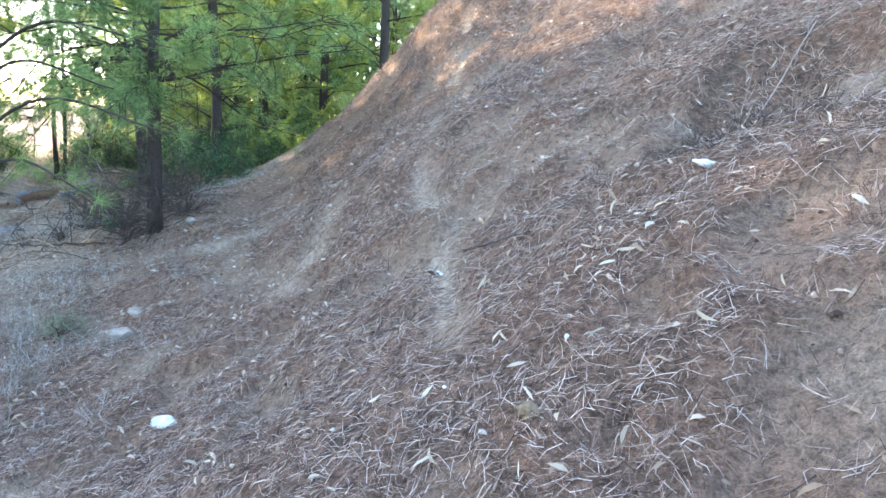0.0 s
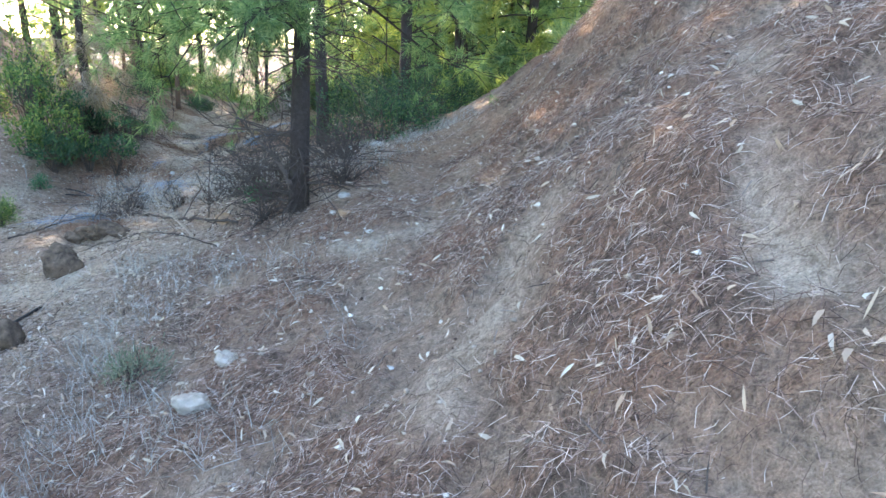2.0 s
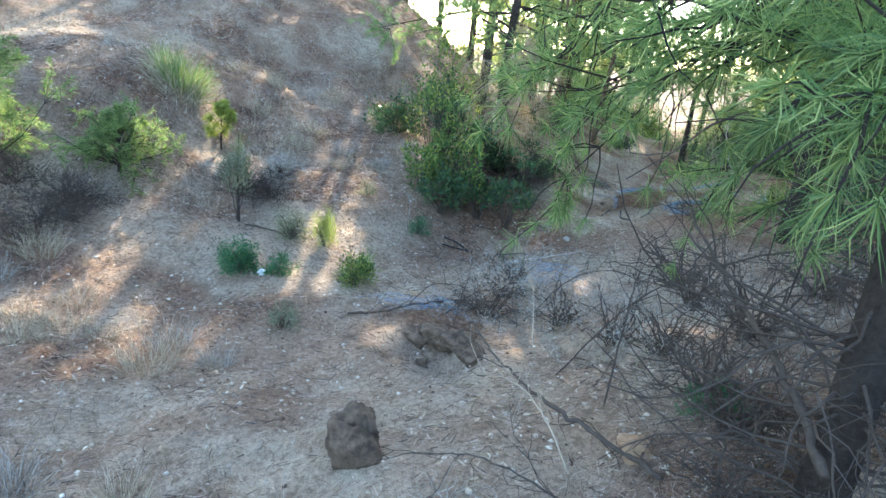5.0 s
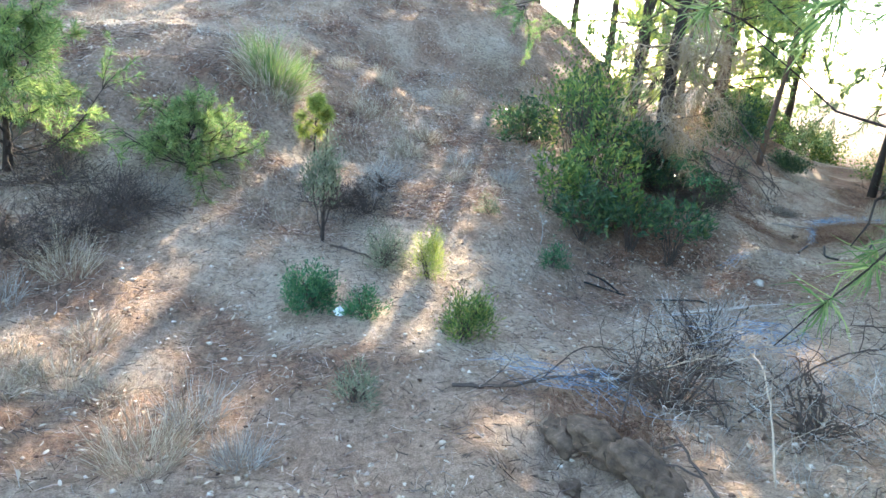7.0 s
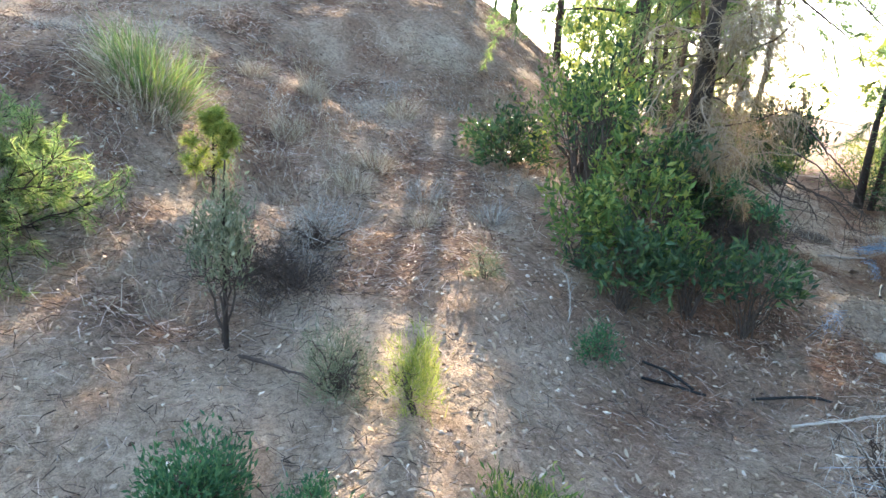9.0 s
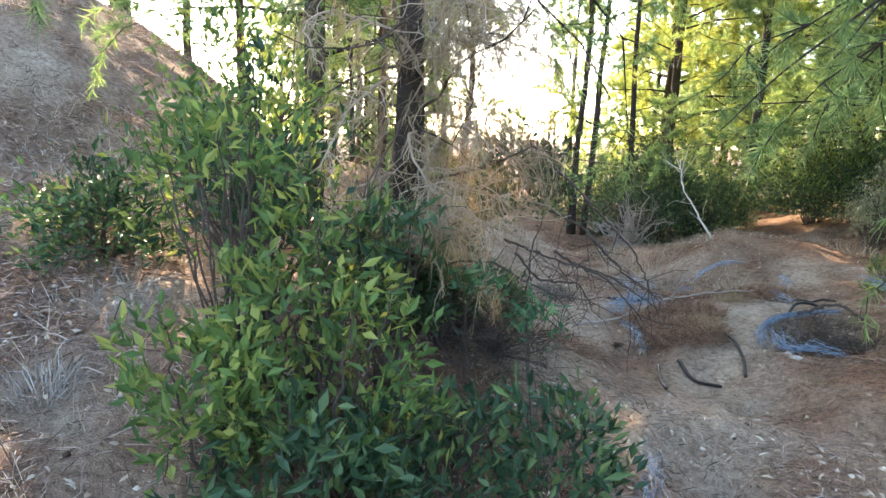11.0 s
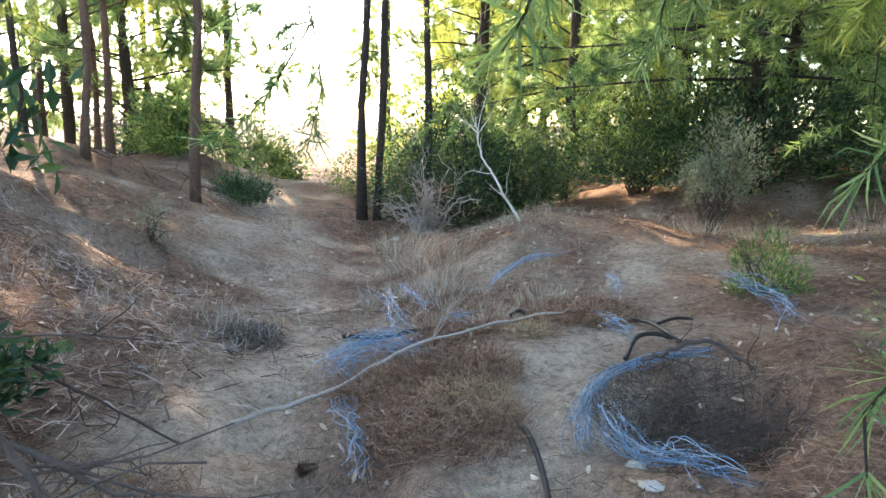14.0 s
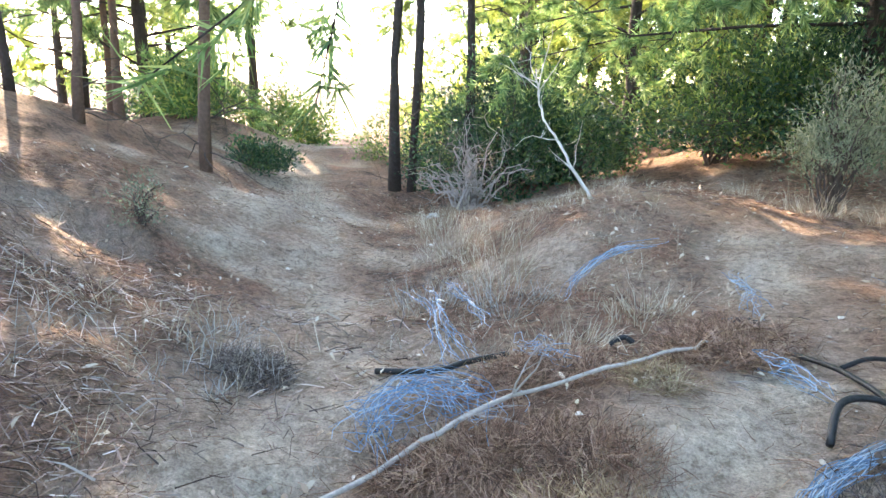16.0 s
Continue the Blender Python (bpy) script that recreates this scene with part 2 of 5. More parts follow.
def curled(bag, rng, p, d, nrm, length, width):
    """Long dry leaves, bent along their length."""
    n = len(p)
    length, width = (np.broadcast_to(np.asarray(q, float), (n,))[:, None] for q in (length, width))
    side = unit(np.cross(d, nrm))
    bow = rng.normal(size=(n, 1)) * 0.22
    arch = np.abs(rng.normal(size=(n, 1))) * 0.16
    at = lambda s: p + d * length * s + side * length * bow * s * (1 - s) * 2.2 + nrm * length * arch * s * (1 - s) * 3
    v = np.stack([at(0), at(0.3) - side * width * 0.5, at(0.3) + side * width * 0.42 + nrm * width * 0.3, at(0.68) - side * width * 0.4, at(0.68) + side * width * 0.36 + nrm * width * 0.3, at(1.0)], 1)
    bag.add(v, np.arange(n)[:, None, None] * 6 + np.array([(0, 2, 1), (1, 2, 4), (1, 4, 3), (3, 4, 5)]))


def wander(rng, start, direction, length, steps, jitter=0.25, sag=0.0):
    """A crooked line of points."""
    p, d = np.array(start, float), unit(np.array(direction, float))
    out = [p.copy()]
    for _ in range(steps):
        d = unit(d + rng.normal(size=3) * jitter + [0, 0, -sag])
        p = p + d * length / steps
        out.append(p.copy())
    return np.array(out)


def spline(pts, n=16):
    """A smooth line through a few points."""
    p = np.array(pts, float)
    p = np.vstack([2 * p[0] - p[1], p, 2 * p[-1] - p[-2]])
    out = []
    for i in range(1, len(p) - 2):
        for t in np.linspace(0, 1, n, endpoint=False):
            a, b, c, d = p[i - 1:i + 3]
            out.append(0.5 * ((2 * b) + (c - a) * t + (2 * a - 5 * b + 4 * c - d) * t * t + (3 * b - a - 3 * c + d) * t ** 3))
    out.append(p[-2])
    return np.array(out)


# ---- ground ----
HILLS = [(-3.3, 7.4, 0.44, 1.8), (1, 11, 2.12, 1.9), (-5.8, 22.4, 0.84, 5.1), (3, 8.5, 1.53, 2.1), (-0.5, 6.5, 0.55, 2.1), (-3.9, 10.1, 0.54, 2.2),
    (-17.2, 12.9, 0.34, 4.6), (0.1, 9, 0.92, 1.8), (-7.8, 14.2, 0.01, 3.2), (-12.7, 6.7, 0.15, 6), (-0.8, 10.5, 1.01, 1.8), (-1.9, 8.4, -0.15, 1.8),
    (-11.4, 19.9, -0.44, 3.1), (1.1, 3.6, -0.02, 2.8), (3, 6, 1.09, 2.1), (-9.2, 17.5, -0.05, 3), (-13.8, 17.1, 0.12, 3.1), (1.5, 8, 0.08, 1.8), (-4,
    14.5, 0.78, 3.2), (-3, 8.9, 0.29, 1.8), (-5, 18, -0.02, 3.6), (-6, 8, -0.21, 2.5), (-17, 16, 0.66, 2.9)]
KNOLLS = [(-12.7, 6.7, 0.4, 1.4), (-6, 8, 0.1, 1.4), (-9.2, 17.5, 0.41, 1.4), (-12.1, 20.1, 0.07, 1.4), (1.1, 3.6, 0.18, 1.4), (-8.1, 5.9, -0.25,
    1.4), (-16, 21, 0.53, 1.4), (-10.1, 14.7, -0.09, 1.4), (-5.8, 22.4, 0.22, 1.4), (0.1, 0.2, -0.48, 1.4), (-0.5, 6.5, 0.14, 1.4), (-8.3, 10.1, -0.26,
    1.4), (-13.3, 12, -0.13, 1.4), (-10, 23, -0.39, 1.4), (4, 4, 0.41, 1.4), (-6.8, 19.2, -0.21, 1.4), (-4.9, 6.5, 0.1, 1.4), (-14, 27, -0.34, 1.4),
    (-10.6, 16.6, -0.41, 1.2), (-14.5, 15, -0.29, 1.4), (-1, 4.2, -0.19, 1.4), (-15, 18.5, 0.27, 1.4), (-9.8, 11.6, 0.31, 1.4), (-18, 13, 0.2, 1.4)]
HUMPS = [(-11.4, 19.9, -0.13, 1.1), (-1.5, 5.9, -0.11, 1.1), (-6, 7.7, -0, 1.1), (1.1, 3.6, 0.01, 1.1), (-9.2, 14.1, 0.04, 1.1), (-13.4, 10.7, -0.08,
    1.1), (-10.5, 6.8, 0.06, 1.1), (-10, 10, 0.1, 1.1), (-11.8, 15.9, -0.04, 1.1), (-3.4, 6, -0.08, 1.1), (3.6, 1.5, 0.21, 1.1), (-5, 18, 0.21, 1.1),
    (-8.4, 11.6, -0.09, 1.1), (2, 6, -0.23, 1.1), (-13.8, 17.1, 0.11, 1.1), (3, 8.5, 0.17, 1.1), (-1.9, 10.6, 0.11, 1.1), (-10.5, 4.5, -0.2, 1.1), (-17,
    16, -0.14, 1.1), (-9, 16.5, -0.02, 1.1)]

SWELLS = [(-16, 14.3, 0.4, 1.6), (0.3, 4.6, 0.19, 1.1), (-0.5, 5.6, 0.12, 0.9), (-1.4, 8.6, -0.19, 1.3), (-1.3, 5.9, -0.15, 0.8), (-2, 11.6, 0.03, 1.5), (-1.6, 13.4, 1.61,
    1.8), (-3, 13.4, -0.05, 1.2), (-9.2, 13.5, -0.17, 0.7), (-11.6, 15.3, -0.18, 0.9), (-9.4, 9.4, 0.13, 0.7), (-8.7, 14.5, 0.14, 0.6), (-11.3, 8.4,
    -0.23, 0.8), (-10.9, 6.8, -0.18, 0.9), (-14.4, 12.4, 0.44, 1.5), (-16.6, 11.5, 0.45, 2.6), (-17, 14, 0.12, 2), (-12.4, 7.6, 0.20, 0.9), (-12.8,
    11.7, 0.12, 1), (-8.6, 12.9, -0.11, 0.6), (-15.5, 9, 0.19, 1.6), (-9.8, 7.7, -0.10, 0.7), (-7.4, 15.1, 0.08, 0.7)]

HOLLOWS = [(1.62, 3.5, 0.24, 0.34), (1.3, 3.35, 0.12, 0.22), (0.5, 3.55, 0.13, 0.22), (-6.3, 7.85, 0.15, 0.28), (-5.9, 7.8, 0.12, 0.22), (-5.2, 8.6, 0.1, 0.25), (-7.85, 14.02, 0.13, 0.34),
    (-11.48, 8.64, 0.16, 0.2), (-12.0, 15.6, 0.1, 0.22), (-9.0, 13.5, 0.07, 0.2), (-8.0, 12.9, 0.08, 0.25), (-8.3, 11.9, 0.07, 0.22)]


def soft(x, k):
    return k * np.logaddexp(0, x / k)


LATTICE = np.random.default_rng(3).random((256, 256))


def lumps(x, y, size):
    """Smooth random relief between -1 and 1."""
    u, v = np.asarray(x) / size + 77.3, np.asarray(y) / size + 31.7
    i, j = np.floor(u).astype(int), np.floor(v).astype(int)
    fu, fv = u - i, v - j
    fu, fv = fu * fu * (3 - 2 * fu), fv * fv * (3 - 2 * fv)
    g = lambda p, q: LATTICE[p % 256, q % 256]
    return 2 * ((g(i, j) * (1 - fu) + g(i + 1, j) * fu) * (1 - fv) + (g(i, j + 1) * (1 - fu) + g(i + 1, j + 1) * fu) * fv) - 1


def mats(x, y):
    """1 on matted litter, 0 in the bare hollows between."""
    return np.clip(0.9 + 1.5 * lumps(x + 1.3, y, 0.62) + 1.0 * lumps(x, y + 2.2, 0.22) + 0.5 * lumps(x + 4, y, 0.09), 0, 1)


def ground(x, y):
    """Height of the gully, its two slopes and its knolls."""
    x, y = np.asarray(x, float), np.asarray(y, float)
    east = 6.5 * np.tanh(0.52 * soft(x + 2.6, 0.5) / 6.5) / (1 + np.exp(np.clip((y - 13) / 1.5, -40, 40)))
    west = 4.0 * np.tanh(0.36 * soft(-x - 9.9, 0.5) / 4.0) / (1 + np.exp(np.clip((y - 15.5) / 1.2, -40, 40)))
    z = -0.65 + east + west
    for cx, cy, h, r in HILLS + KNOLLS + HUMPS + SWELLS:
        z = z + h * np.exp(-((x - cx) ** 2 + (y - cy) ** 2) / r ** 2)
    for cx, cy, h, r in HOLLOWS:
        d = np.hypot(x - cx, (y - cy) * 1.3) / r + 0.3 * lumps(x, y, 0.17)
        q = np.clip(1.5 - d, 0, 1)
        z = z - h * q * q * (3 - 2 * q)
    near = np.exp(-(((x + 6) / 16) ** 2 + ((y - 10) / 18) ** 2) ** 3)
    z = z + near * ((0.045 + 0.05 * np.clip((-x - 10) / 2, 0, 1)) * lumps(x, y, 0.75) + (0.028 + 0.016 * np.clip(x + 3.5, 0, 1)) * lumps(x + 9, y, 0.3) + 0.014 * lumps(x, y + 5, 0.13))
    z = z - 0.05 * track(x, y) + near * 0.11 * (mats(x, y) - 0.7) * (0.25 + 0.75 * np.clip((x + 2.8) / 1.2, 0, 1))
    z = z + (1 - near) * 0.8 * lumps(x, y, 24.0)
    return z


def stripe(x, y, pts, half):
    """1 along a line on the plan, fading to 0 at its half width."""
    p = np.array(pts)
    best = np.full(np.shape(x), 1e9)
    for a, b in zip(p[:-1], p[1:]):
        d = b - a
        t = np.clip(((x - a[0]) * d[0] + (y - a[1]) * d[1]) / (d @ d), 0, 1)
        best = np.minimum(best, np.hypot(x - a[0] - t * d[0], y - a[1] - t * d[1]))
    return np.clip(1.3 - best / half + 0.4 * lumps(x, y, 0.35), 0, 1)


FOOTPATH = [(0.2, -1.0), (0.06, 1.0), (0.01, 1.78), (0.03, 2.24), (-0.02, 3.0), (-0.04, 3.68), (-0.12, 4.15), (-0.2, 4.86), (-0.2, 5.3), (-0.16, 6.5), (0.12, 8.1), (0.2, 9.0)]
SANDY = [((-9.3, 12.2), (-9.6, 13.6), (-9.75, 14.3), (-10.0, 15.0), (-11.0, 16.6), (-11.9, 18.0), (-13.8, 20.2), (-17.0, 26.0), (-24.0, 38.0)),
         ((-11.2, 16.4), (-11.7, 16.4), (-12.3, 17.8)), ((-8.5, 12.0), (-8.45, 13.5), (-8.37, 14.6), (-8.0, 15.6), (-8.2, 16.5), (-8.0, 17.0)), ((-7.4, 18.9), (-6.85, 18.5), (-6.4, 18.1), (-5.0, 18.0))]


def track(x, y):
    worn = np.clip(0.62 + 0.9 * lumps(x + 7, y + 3, 0.42) + 0.5 * lumps(x, y, 0.16), 0, 1)
    return stripe(x, y, FOOTPATH, 0.095) * worn


def cover(x, y):
    """How much needle litter hides the soil."""
    x, y = np.asarray(x, float), np.asarray(y, float)
    slope = 1 / (1 + np.exp(np.clip(-(x + 4.3 + 0.8 * lumps(x, y, 1.4)) / 0.25, -40, 40)))
    north = 1 / (1 + np.exp(np.clip(-(y - 12.6 + 0.7 * lumps(x, y, 1.1)) / 0.3, -40, 40)))
    # full dark cover on the knoll also paints in its shade
    knoll = np.clip(1.5 * np.exp(-(((x + 9.0) / 1.5) ** 2 + ((y - 11.3) / 1.3) ** 2)), 0, 1)
    west = np.clip((-x - 9.3) / 2, 0, 1) * np.clip(0.45 + 1.1 * lumps(x, y, 0.7) + 0.4 * lumps(x, y, 0.2), 0, 1)
    c = np.maximum.reduce([slope * 0.9, north * 0.95, knoll, west, 0.1 + 0.75 * np.clip(1.8 * lumps(x + 5, y, 0.8) + 0.5 * lumps(x, y, 0.25) - 0.15, 0, 1)])
    c = c * (1 - 0.95 * track(x, y))
    for line in SANDY:
        c = c * (1 - 0.97 * stripe(x, y, line, 0.42))
    bare = np.clip(2.2 * (lumps(x + 3, y, 0.55) - 0.45), 0, 1) * np.clip(-x - 1.3, 0.1, 1) + 1.2 * stripe(x, y, [(-1.14, 4.6), (-1.24, 5.05), (-1.15, 5.3), (-1.05, 5.56), (-1.02, 5.95)], 0.17)
    c = c * (0.5 + 0.5 * mats(x, y))
    return np.clip(c * (1 - 0.93 * np.clip(bare, 0, 1)), 0, 1)


def axis(lo, hi, step, far):
    core = np.arange(lo, hi + step / 2, step)
    out, s = [], step
    edge = hi
    while edge < far:
        s *= 1.16
        edge += s
        out.append(edge)
    out = np.array(out)
    return np.concatenate([(lo - (out - hi))[::-1], core, out])


def build_ground():
    xs, ys = axis(-15.5, 2.6, 0.06, 700), axis(-0.6, 21.0, 0.06, 700)
    gx, gy = np.meshgrid(xs, ys)
    z = ground(gx, gy)
    v = np.stack([gx, gy, z], -1).reshape(-1, 3)
    nx, ny = len(xs), len(ys)
    i = (np.arange(ny - 1)[:, None] * nx + np.arange(nx - 1)).ravel()
    f = np.concatenate([np.stack([i, i + 1, i + nx + 1], 1), np.stack([i, i + nx + 1, i + nx], 1)])
    bag = Bag()
    bag.add(v, f)
    ob = part("ground", bag, SOIL, None, "", True)
    at = ob.data.attributes.new("cover", "FLOAT", "POINT")
    at.data.foreach_set("value", cover(gx, gy).ravel().astype(np.float32))
    return tagged(ob, "eroded gully of pale silt and red-brown earth", "ground", kind="structure")


build_ground()


def gz(x, y):
    return float(ground(x, y))


def on(x, y, up=0.0):
    return (x, y, gz(x, y) + up)


# ---- trees ----
def tufts(bag, rng, p, d, per, length, width, spread=0.9, fine=True, back=0.8):
    """Sprays of needles round the tips p that point along d."""
    n = len(p)
    q = np.repeat(p, per, 0) - np.repeat(d, per, 0) * rng.random((n * per, 1)) * length * back
    w = unit(np.repeat(d, per, 0) + rng.normal(size=(n * per, 3)) * spread)
    ln = length * (0.7 + 0.5 * rng.random(n * per))
    if fine:
        blades(bag, rng, q, w, ln, width, 0.12)
    else:
        slivers(bag, rng, q, w, ln, width * 1.3)


def pine_tree(at, height, radius, lean=(0, 0), crown_from=0.35, reach=1.6, limbs=18, sprays=14, needles=16, needle=0.10, width=0.004,
              seed=1, bark=None, leaf=None, dead=0, special=(), label="", group="", droop=0.05, fine=True, kink=0.0, clear=None, star=False):
    rng = np.random.default_rng(seed)
    tree = thing("pine_tree", label, "tree", on(*at), group)
    k = 14
    h = np.linspace(-0.03, 1, k)
    line = np.stack([lean[0] * h * height + kink * np.sin(h * 9) * h, lean[1] * h * height + kink * np.cos(h * 7) * h, h * height], 1)
    line[:, :2] += np.cumsum(rng.normal(size=(k, 2)) * 0.012 * height / 5, 0)
    line[:2, :2] = [[0, 0], line[1, :2] * 0.5]
    rad = radius * (1 - 0.85 * h.clip(0, 1)) * (1 + 0.3 * np.exp(-h.clip(0, 1) * height / 0.15))
    bag = Bag()
    tube(bag, line, rad * (1 + 0.08 * rng.normal(size=k)), 12)
    part("trunk", bag, bark or BARK, tree, smooth=True)
    green = Bag()
    specs = [(crown_from + (0.98 - crown_from) * (i + rng.random()) / limbs, rng.random() * 360, None, None) for i in range(limbs)]
    specs += [(z / height, az, ln, rise) for z, az, ln, rise in special]
    for hh, az, ln, rise in specs:
        base = np.array([np.interp(hh, h, line[:, c]) for c in range(3)])
        if ln is None:
            ln = reach * (1.15 - 0.75 * max(0, (hh - crown_from) / (1 - crown_from))) * (0.6 + 0.6 * rng.random())
            rise = 0.15 + 0.5 * rng.random() + 0.5 * hh
            if clear and hh * height < 2.8 and clear[0] < az % 360 < clear[1]:
                ln *= 0.4
        d = np.array([-math.sin(radians(az)), math.cos(radians(az)), rise])
        pts = wander(rng, base, d, ln, 9, 0.16, droop)
        r0 = max(0.006, min(0.022, radius * 0.24 * (1 - 0.6 * hh)))
        b = Bag()
        tube(b, pts if fine else pts[::3], np.linspace(r0, 0.003, 10 if fine else 4), 6 if fine else 4)
        tips, dirs = [pts[-1]], [pts[-1] - pts[-2]]
        for j in range(sprays):
            s = int(rng.integers(3, 10))
            td = unit(unit(pts[s] - pts[s - 1]) + rng.normal(size=3) * 0.75)
            tw = wander(rng, pts[s], td, (0.2 + 0.5 * rng.random()) * min(1, ln * 0.6), 4, 0.25, droop)
            if fine:
                tube(b, tw, np.linspace(max(0.0035, r0 * 0.3), 0.0018, 5), 4)
            elif j % 2:
                tube(b, tw[::2], np.linspace(max(0.0035, r0 * 0.3), 0.002, 3), 3)
            for m in (2, 3, 4):
                tips.append(tw[m])
                dirs.append(tw[m] - tw[m - 1])
        part("branch", b, bark or BARK, tree, smooth=True)
        tips, dirs = np.array(tips), unit(np.array(dirs))
        if star:
            few = rng.random(len(tips)) < 0.48
            tufts(green, rng, tips[few], dirs[few], int(needles * 1.5), needle, width, 0.95, fine, 0.25)
        else:
            tufts(green, rng, tips, dirs, needles, needle, width, 0.7, fine)
    if green.n:
        part("needle_mass", green, leaf or NEEDLE, tree, kind="stuff")
    if dead:
        b = Bag()
        for _ in range(dead):
            hh = rng.random() ** 1.3 * (crown_from + 0.08)
            base = np.array([np.interp(hh, h, line[:, c]) for c in range(3)])
            az = rng.random() * 6.28
            pts = wander(rng, base, (math.cos(az), math.sin(az), 0.25 * rng.normal()), 0.4 + 0.9 * rng.random(), 7, 0.28, 0.05)
            tube(b, pts, np.linspace(0.008, 0.002, 8), 4)
            for j in range(4):
                s = int(rng.integers(2, 7))
                tw = wander(rng, pts[s], rand_dirs(rng, 1)[0], 0.15 + 0.3 * rng.random(), 4, 0.3)
                tube(b, tw, np.linspace(0.003, 0.0012, 5), 3)
        part("dead_wood", b, TWIG_DARK, tree, kind="stuff")
    return tree


def shrub(name, at, size, label, category="shrub", leaf=None, count=2500, length=0.035, width=0.014, stems=14, seed=1, wood=None, group="",
          hollow=0.35, lift=0.0, upright=0.3, clusters=60, needle=False, loose=0.10):
    """Many-stemmed bush: stems, then leaf clusters with gaps between them."""
    rng = np.random.default_rng(seed)
    bush = thing(name, label, category, on(*at), group)
    sx, sy, sz = size
    c = rand_dirs(rng, clusters)
    c[:, 2] = np.abs(c[:, 2]) * 1.0 + 0.02
    c = c * (hollow + (1 - hollow) * rng.random((clusters, 1)) ** 0.5) * (0.72 + 0.45 * rng.random((clusters, 1)))
    c = c * [sx, sy, sz] + [0, 0, lift]
    b = Bag()
    for i in range(max(stems, 1)):
        tgt = c[rng.integers(clusters)] * 1.05
        start = np.array([rng.normal() * 0.06 * sx, rng.normal() * 0.06 * sy, -0.03])
        mid = start * 0.5 + tgt * 0.5 + [0, 0, 0.12 * sz] + rng.normal(size=3) * 0.06 * sz
        pts = spline([start, mid, tgt], 5)
        pts[1:-1] += rng.normal(size=(len(pts) - 2, 3)) * 0.022 * sz
        tube(b, pts, np.linspace(0.012 * min(1, sz) + 0.002, 0.0025, len(pts)), 5)
        for j in range(3):
            s = int(rng.integers(3, len(pts)))
            tw = wander(rng, pts[s], rand_dirs(rng, 1)[0] + [0, 0, 0.4], 0.25 * sz, 4, 0.3)
            tube(b, tw, np.linspace(0.003, 0.0013, 5), 3)
    part("woody_frame", b, wood or TWIG_DARK, bush, kind="stuff")
    g = Bag()
    k = count // clusters
    which = np.repeat(np.arange(clusters), k)
    spread = np.array([sx, sy, sz]) * loose + 0.015
    p = c[which] + rng.normal(size=(len(which), 3)) * spread
    p[:, 2] = np.maximum(p[:, 2], 0.015)
    d = unit(unit(p - [0, 0, sz * 0.2]) * 0.7 + rng.normal(size=p.shape) * 0.7 + [0, 0, upright])
    ln = length * (0.6 + 0.7 * rng.random(len(p)))
    if needle:
        blades(g, rng, p, d, ln, width, 0.1)
    else:
        leaves(g, rng, p, d, ln, width * (0.7 + 0.6 * rng.random(len(p))))
    part("leaf_mass", g, leaf or LEAF_DARK, bush, kind="stuff")
    return bush


def tussock(name, at, label, category="grass", blades_n=160, height=0.35, radius=0.08, mat=None, seed=1, sag=0.5, width=0.004, splay=0.6, group=""):
    rng = np.random.default_rng(seed)
    g = Bag()
    an, rr = rng.random(blades_n) * 6.283, radius * np.sqrt(rng.random(blades_n))
    x, y = rr * np.cos(an), rr * np.sin(an)
    p = np.stack([at[0] + x, at[1] + y, ground(at[0] + x, at[1] + y) - 0.01], 1)
    d = unit(np.stack([np.cos(an) * splay * rng.random(blades_n), np.sin(an) * splay * rng.random(blades_n), np.ones(blades_n)], 1) + rng.normal(size=(blades_n, 3)) * 0.18)
    blades(g, rng, p, d, height * (0.45 + 0.7 * rng.random(blades_n)), width, sag * rng.random(blades_n))
    me = g.mesh(name)
    me.materials.append(mat or GRASS_DRY)
    return tagged(new(name, me), label, category, group)


def rock(name, at, size, mat, label, seed=1, sink=0.25, category="rock", group="", rot=0.0):
    rng = np.random.default_rng(seed)
    bm = bmesh.new()
    bmesh.ops.create_icosphere(bm, subdivisions=4, radius=1.0)
    cuts = [(Vector(d), 0.55 + 0.3 * rng.random()) for d in rand_dirs(rng, 14)]
    off = rng.random(3) * 20
    for v in bm.verts:
        n = v.co.normalized()
        s = 1.0
        for d, k in cuts:
            q = n.dot(d)
            if q * s > k:
                s = k / q
        s += 0.2 * noise.noise(n * 2.2 + Vector(off)) + 0.07 * noise.noise(n * 5 + Vector(off)) + 0.06 * noise.noise(n * 11 + Vector(off)) + 0.05 * noise.noise(n * 24 + Vector(off))
        v.co = Vector((n.x * size[0], n.y * size[1], n.z * size[2])) * s
    me = bpy.data.meshes.new(name)
    bm.to_mesh(me)
    bm.free()
    me.polygons.foreach_set("use_smooth", np.ones(len(me.polygons), bool))
    me.materials.append(mat)
    ob = new(name, me)
    ob.matrix_basis = pose(at[0], at[1], gz(at[0], at[1]) + size[2] * (0.55 - sink), rng.random() * 12, rng.random() * 12, rot)
    return tagged(ob, label, category, group)


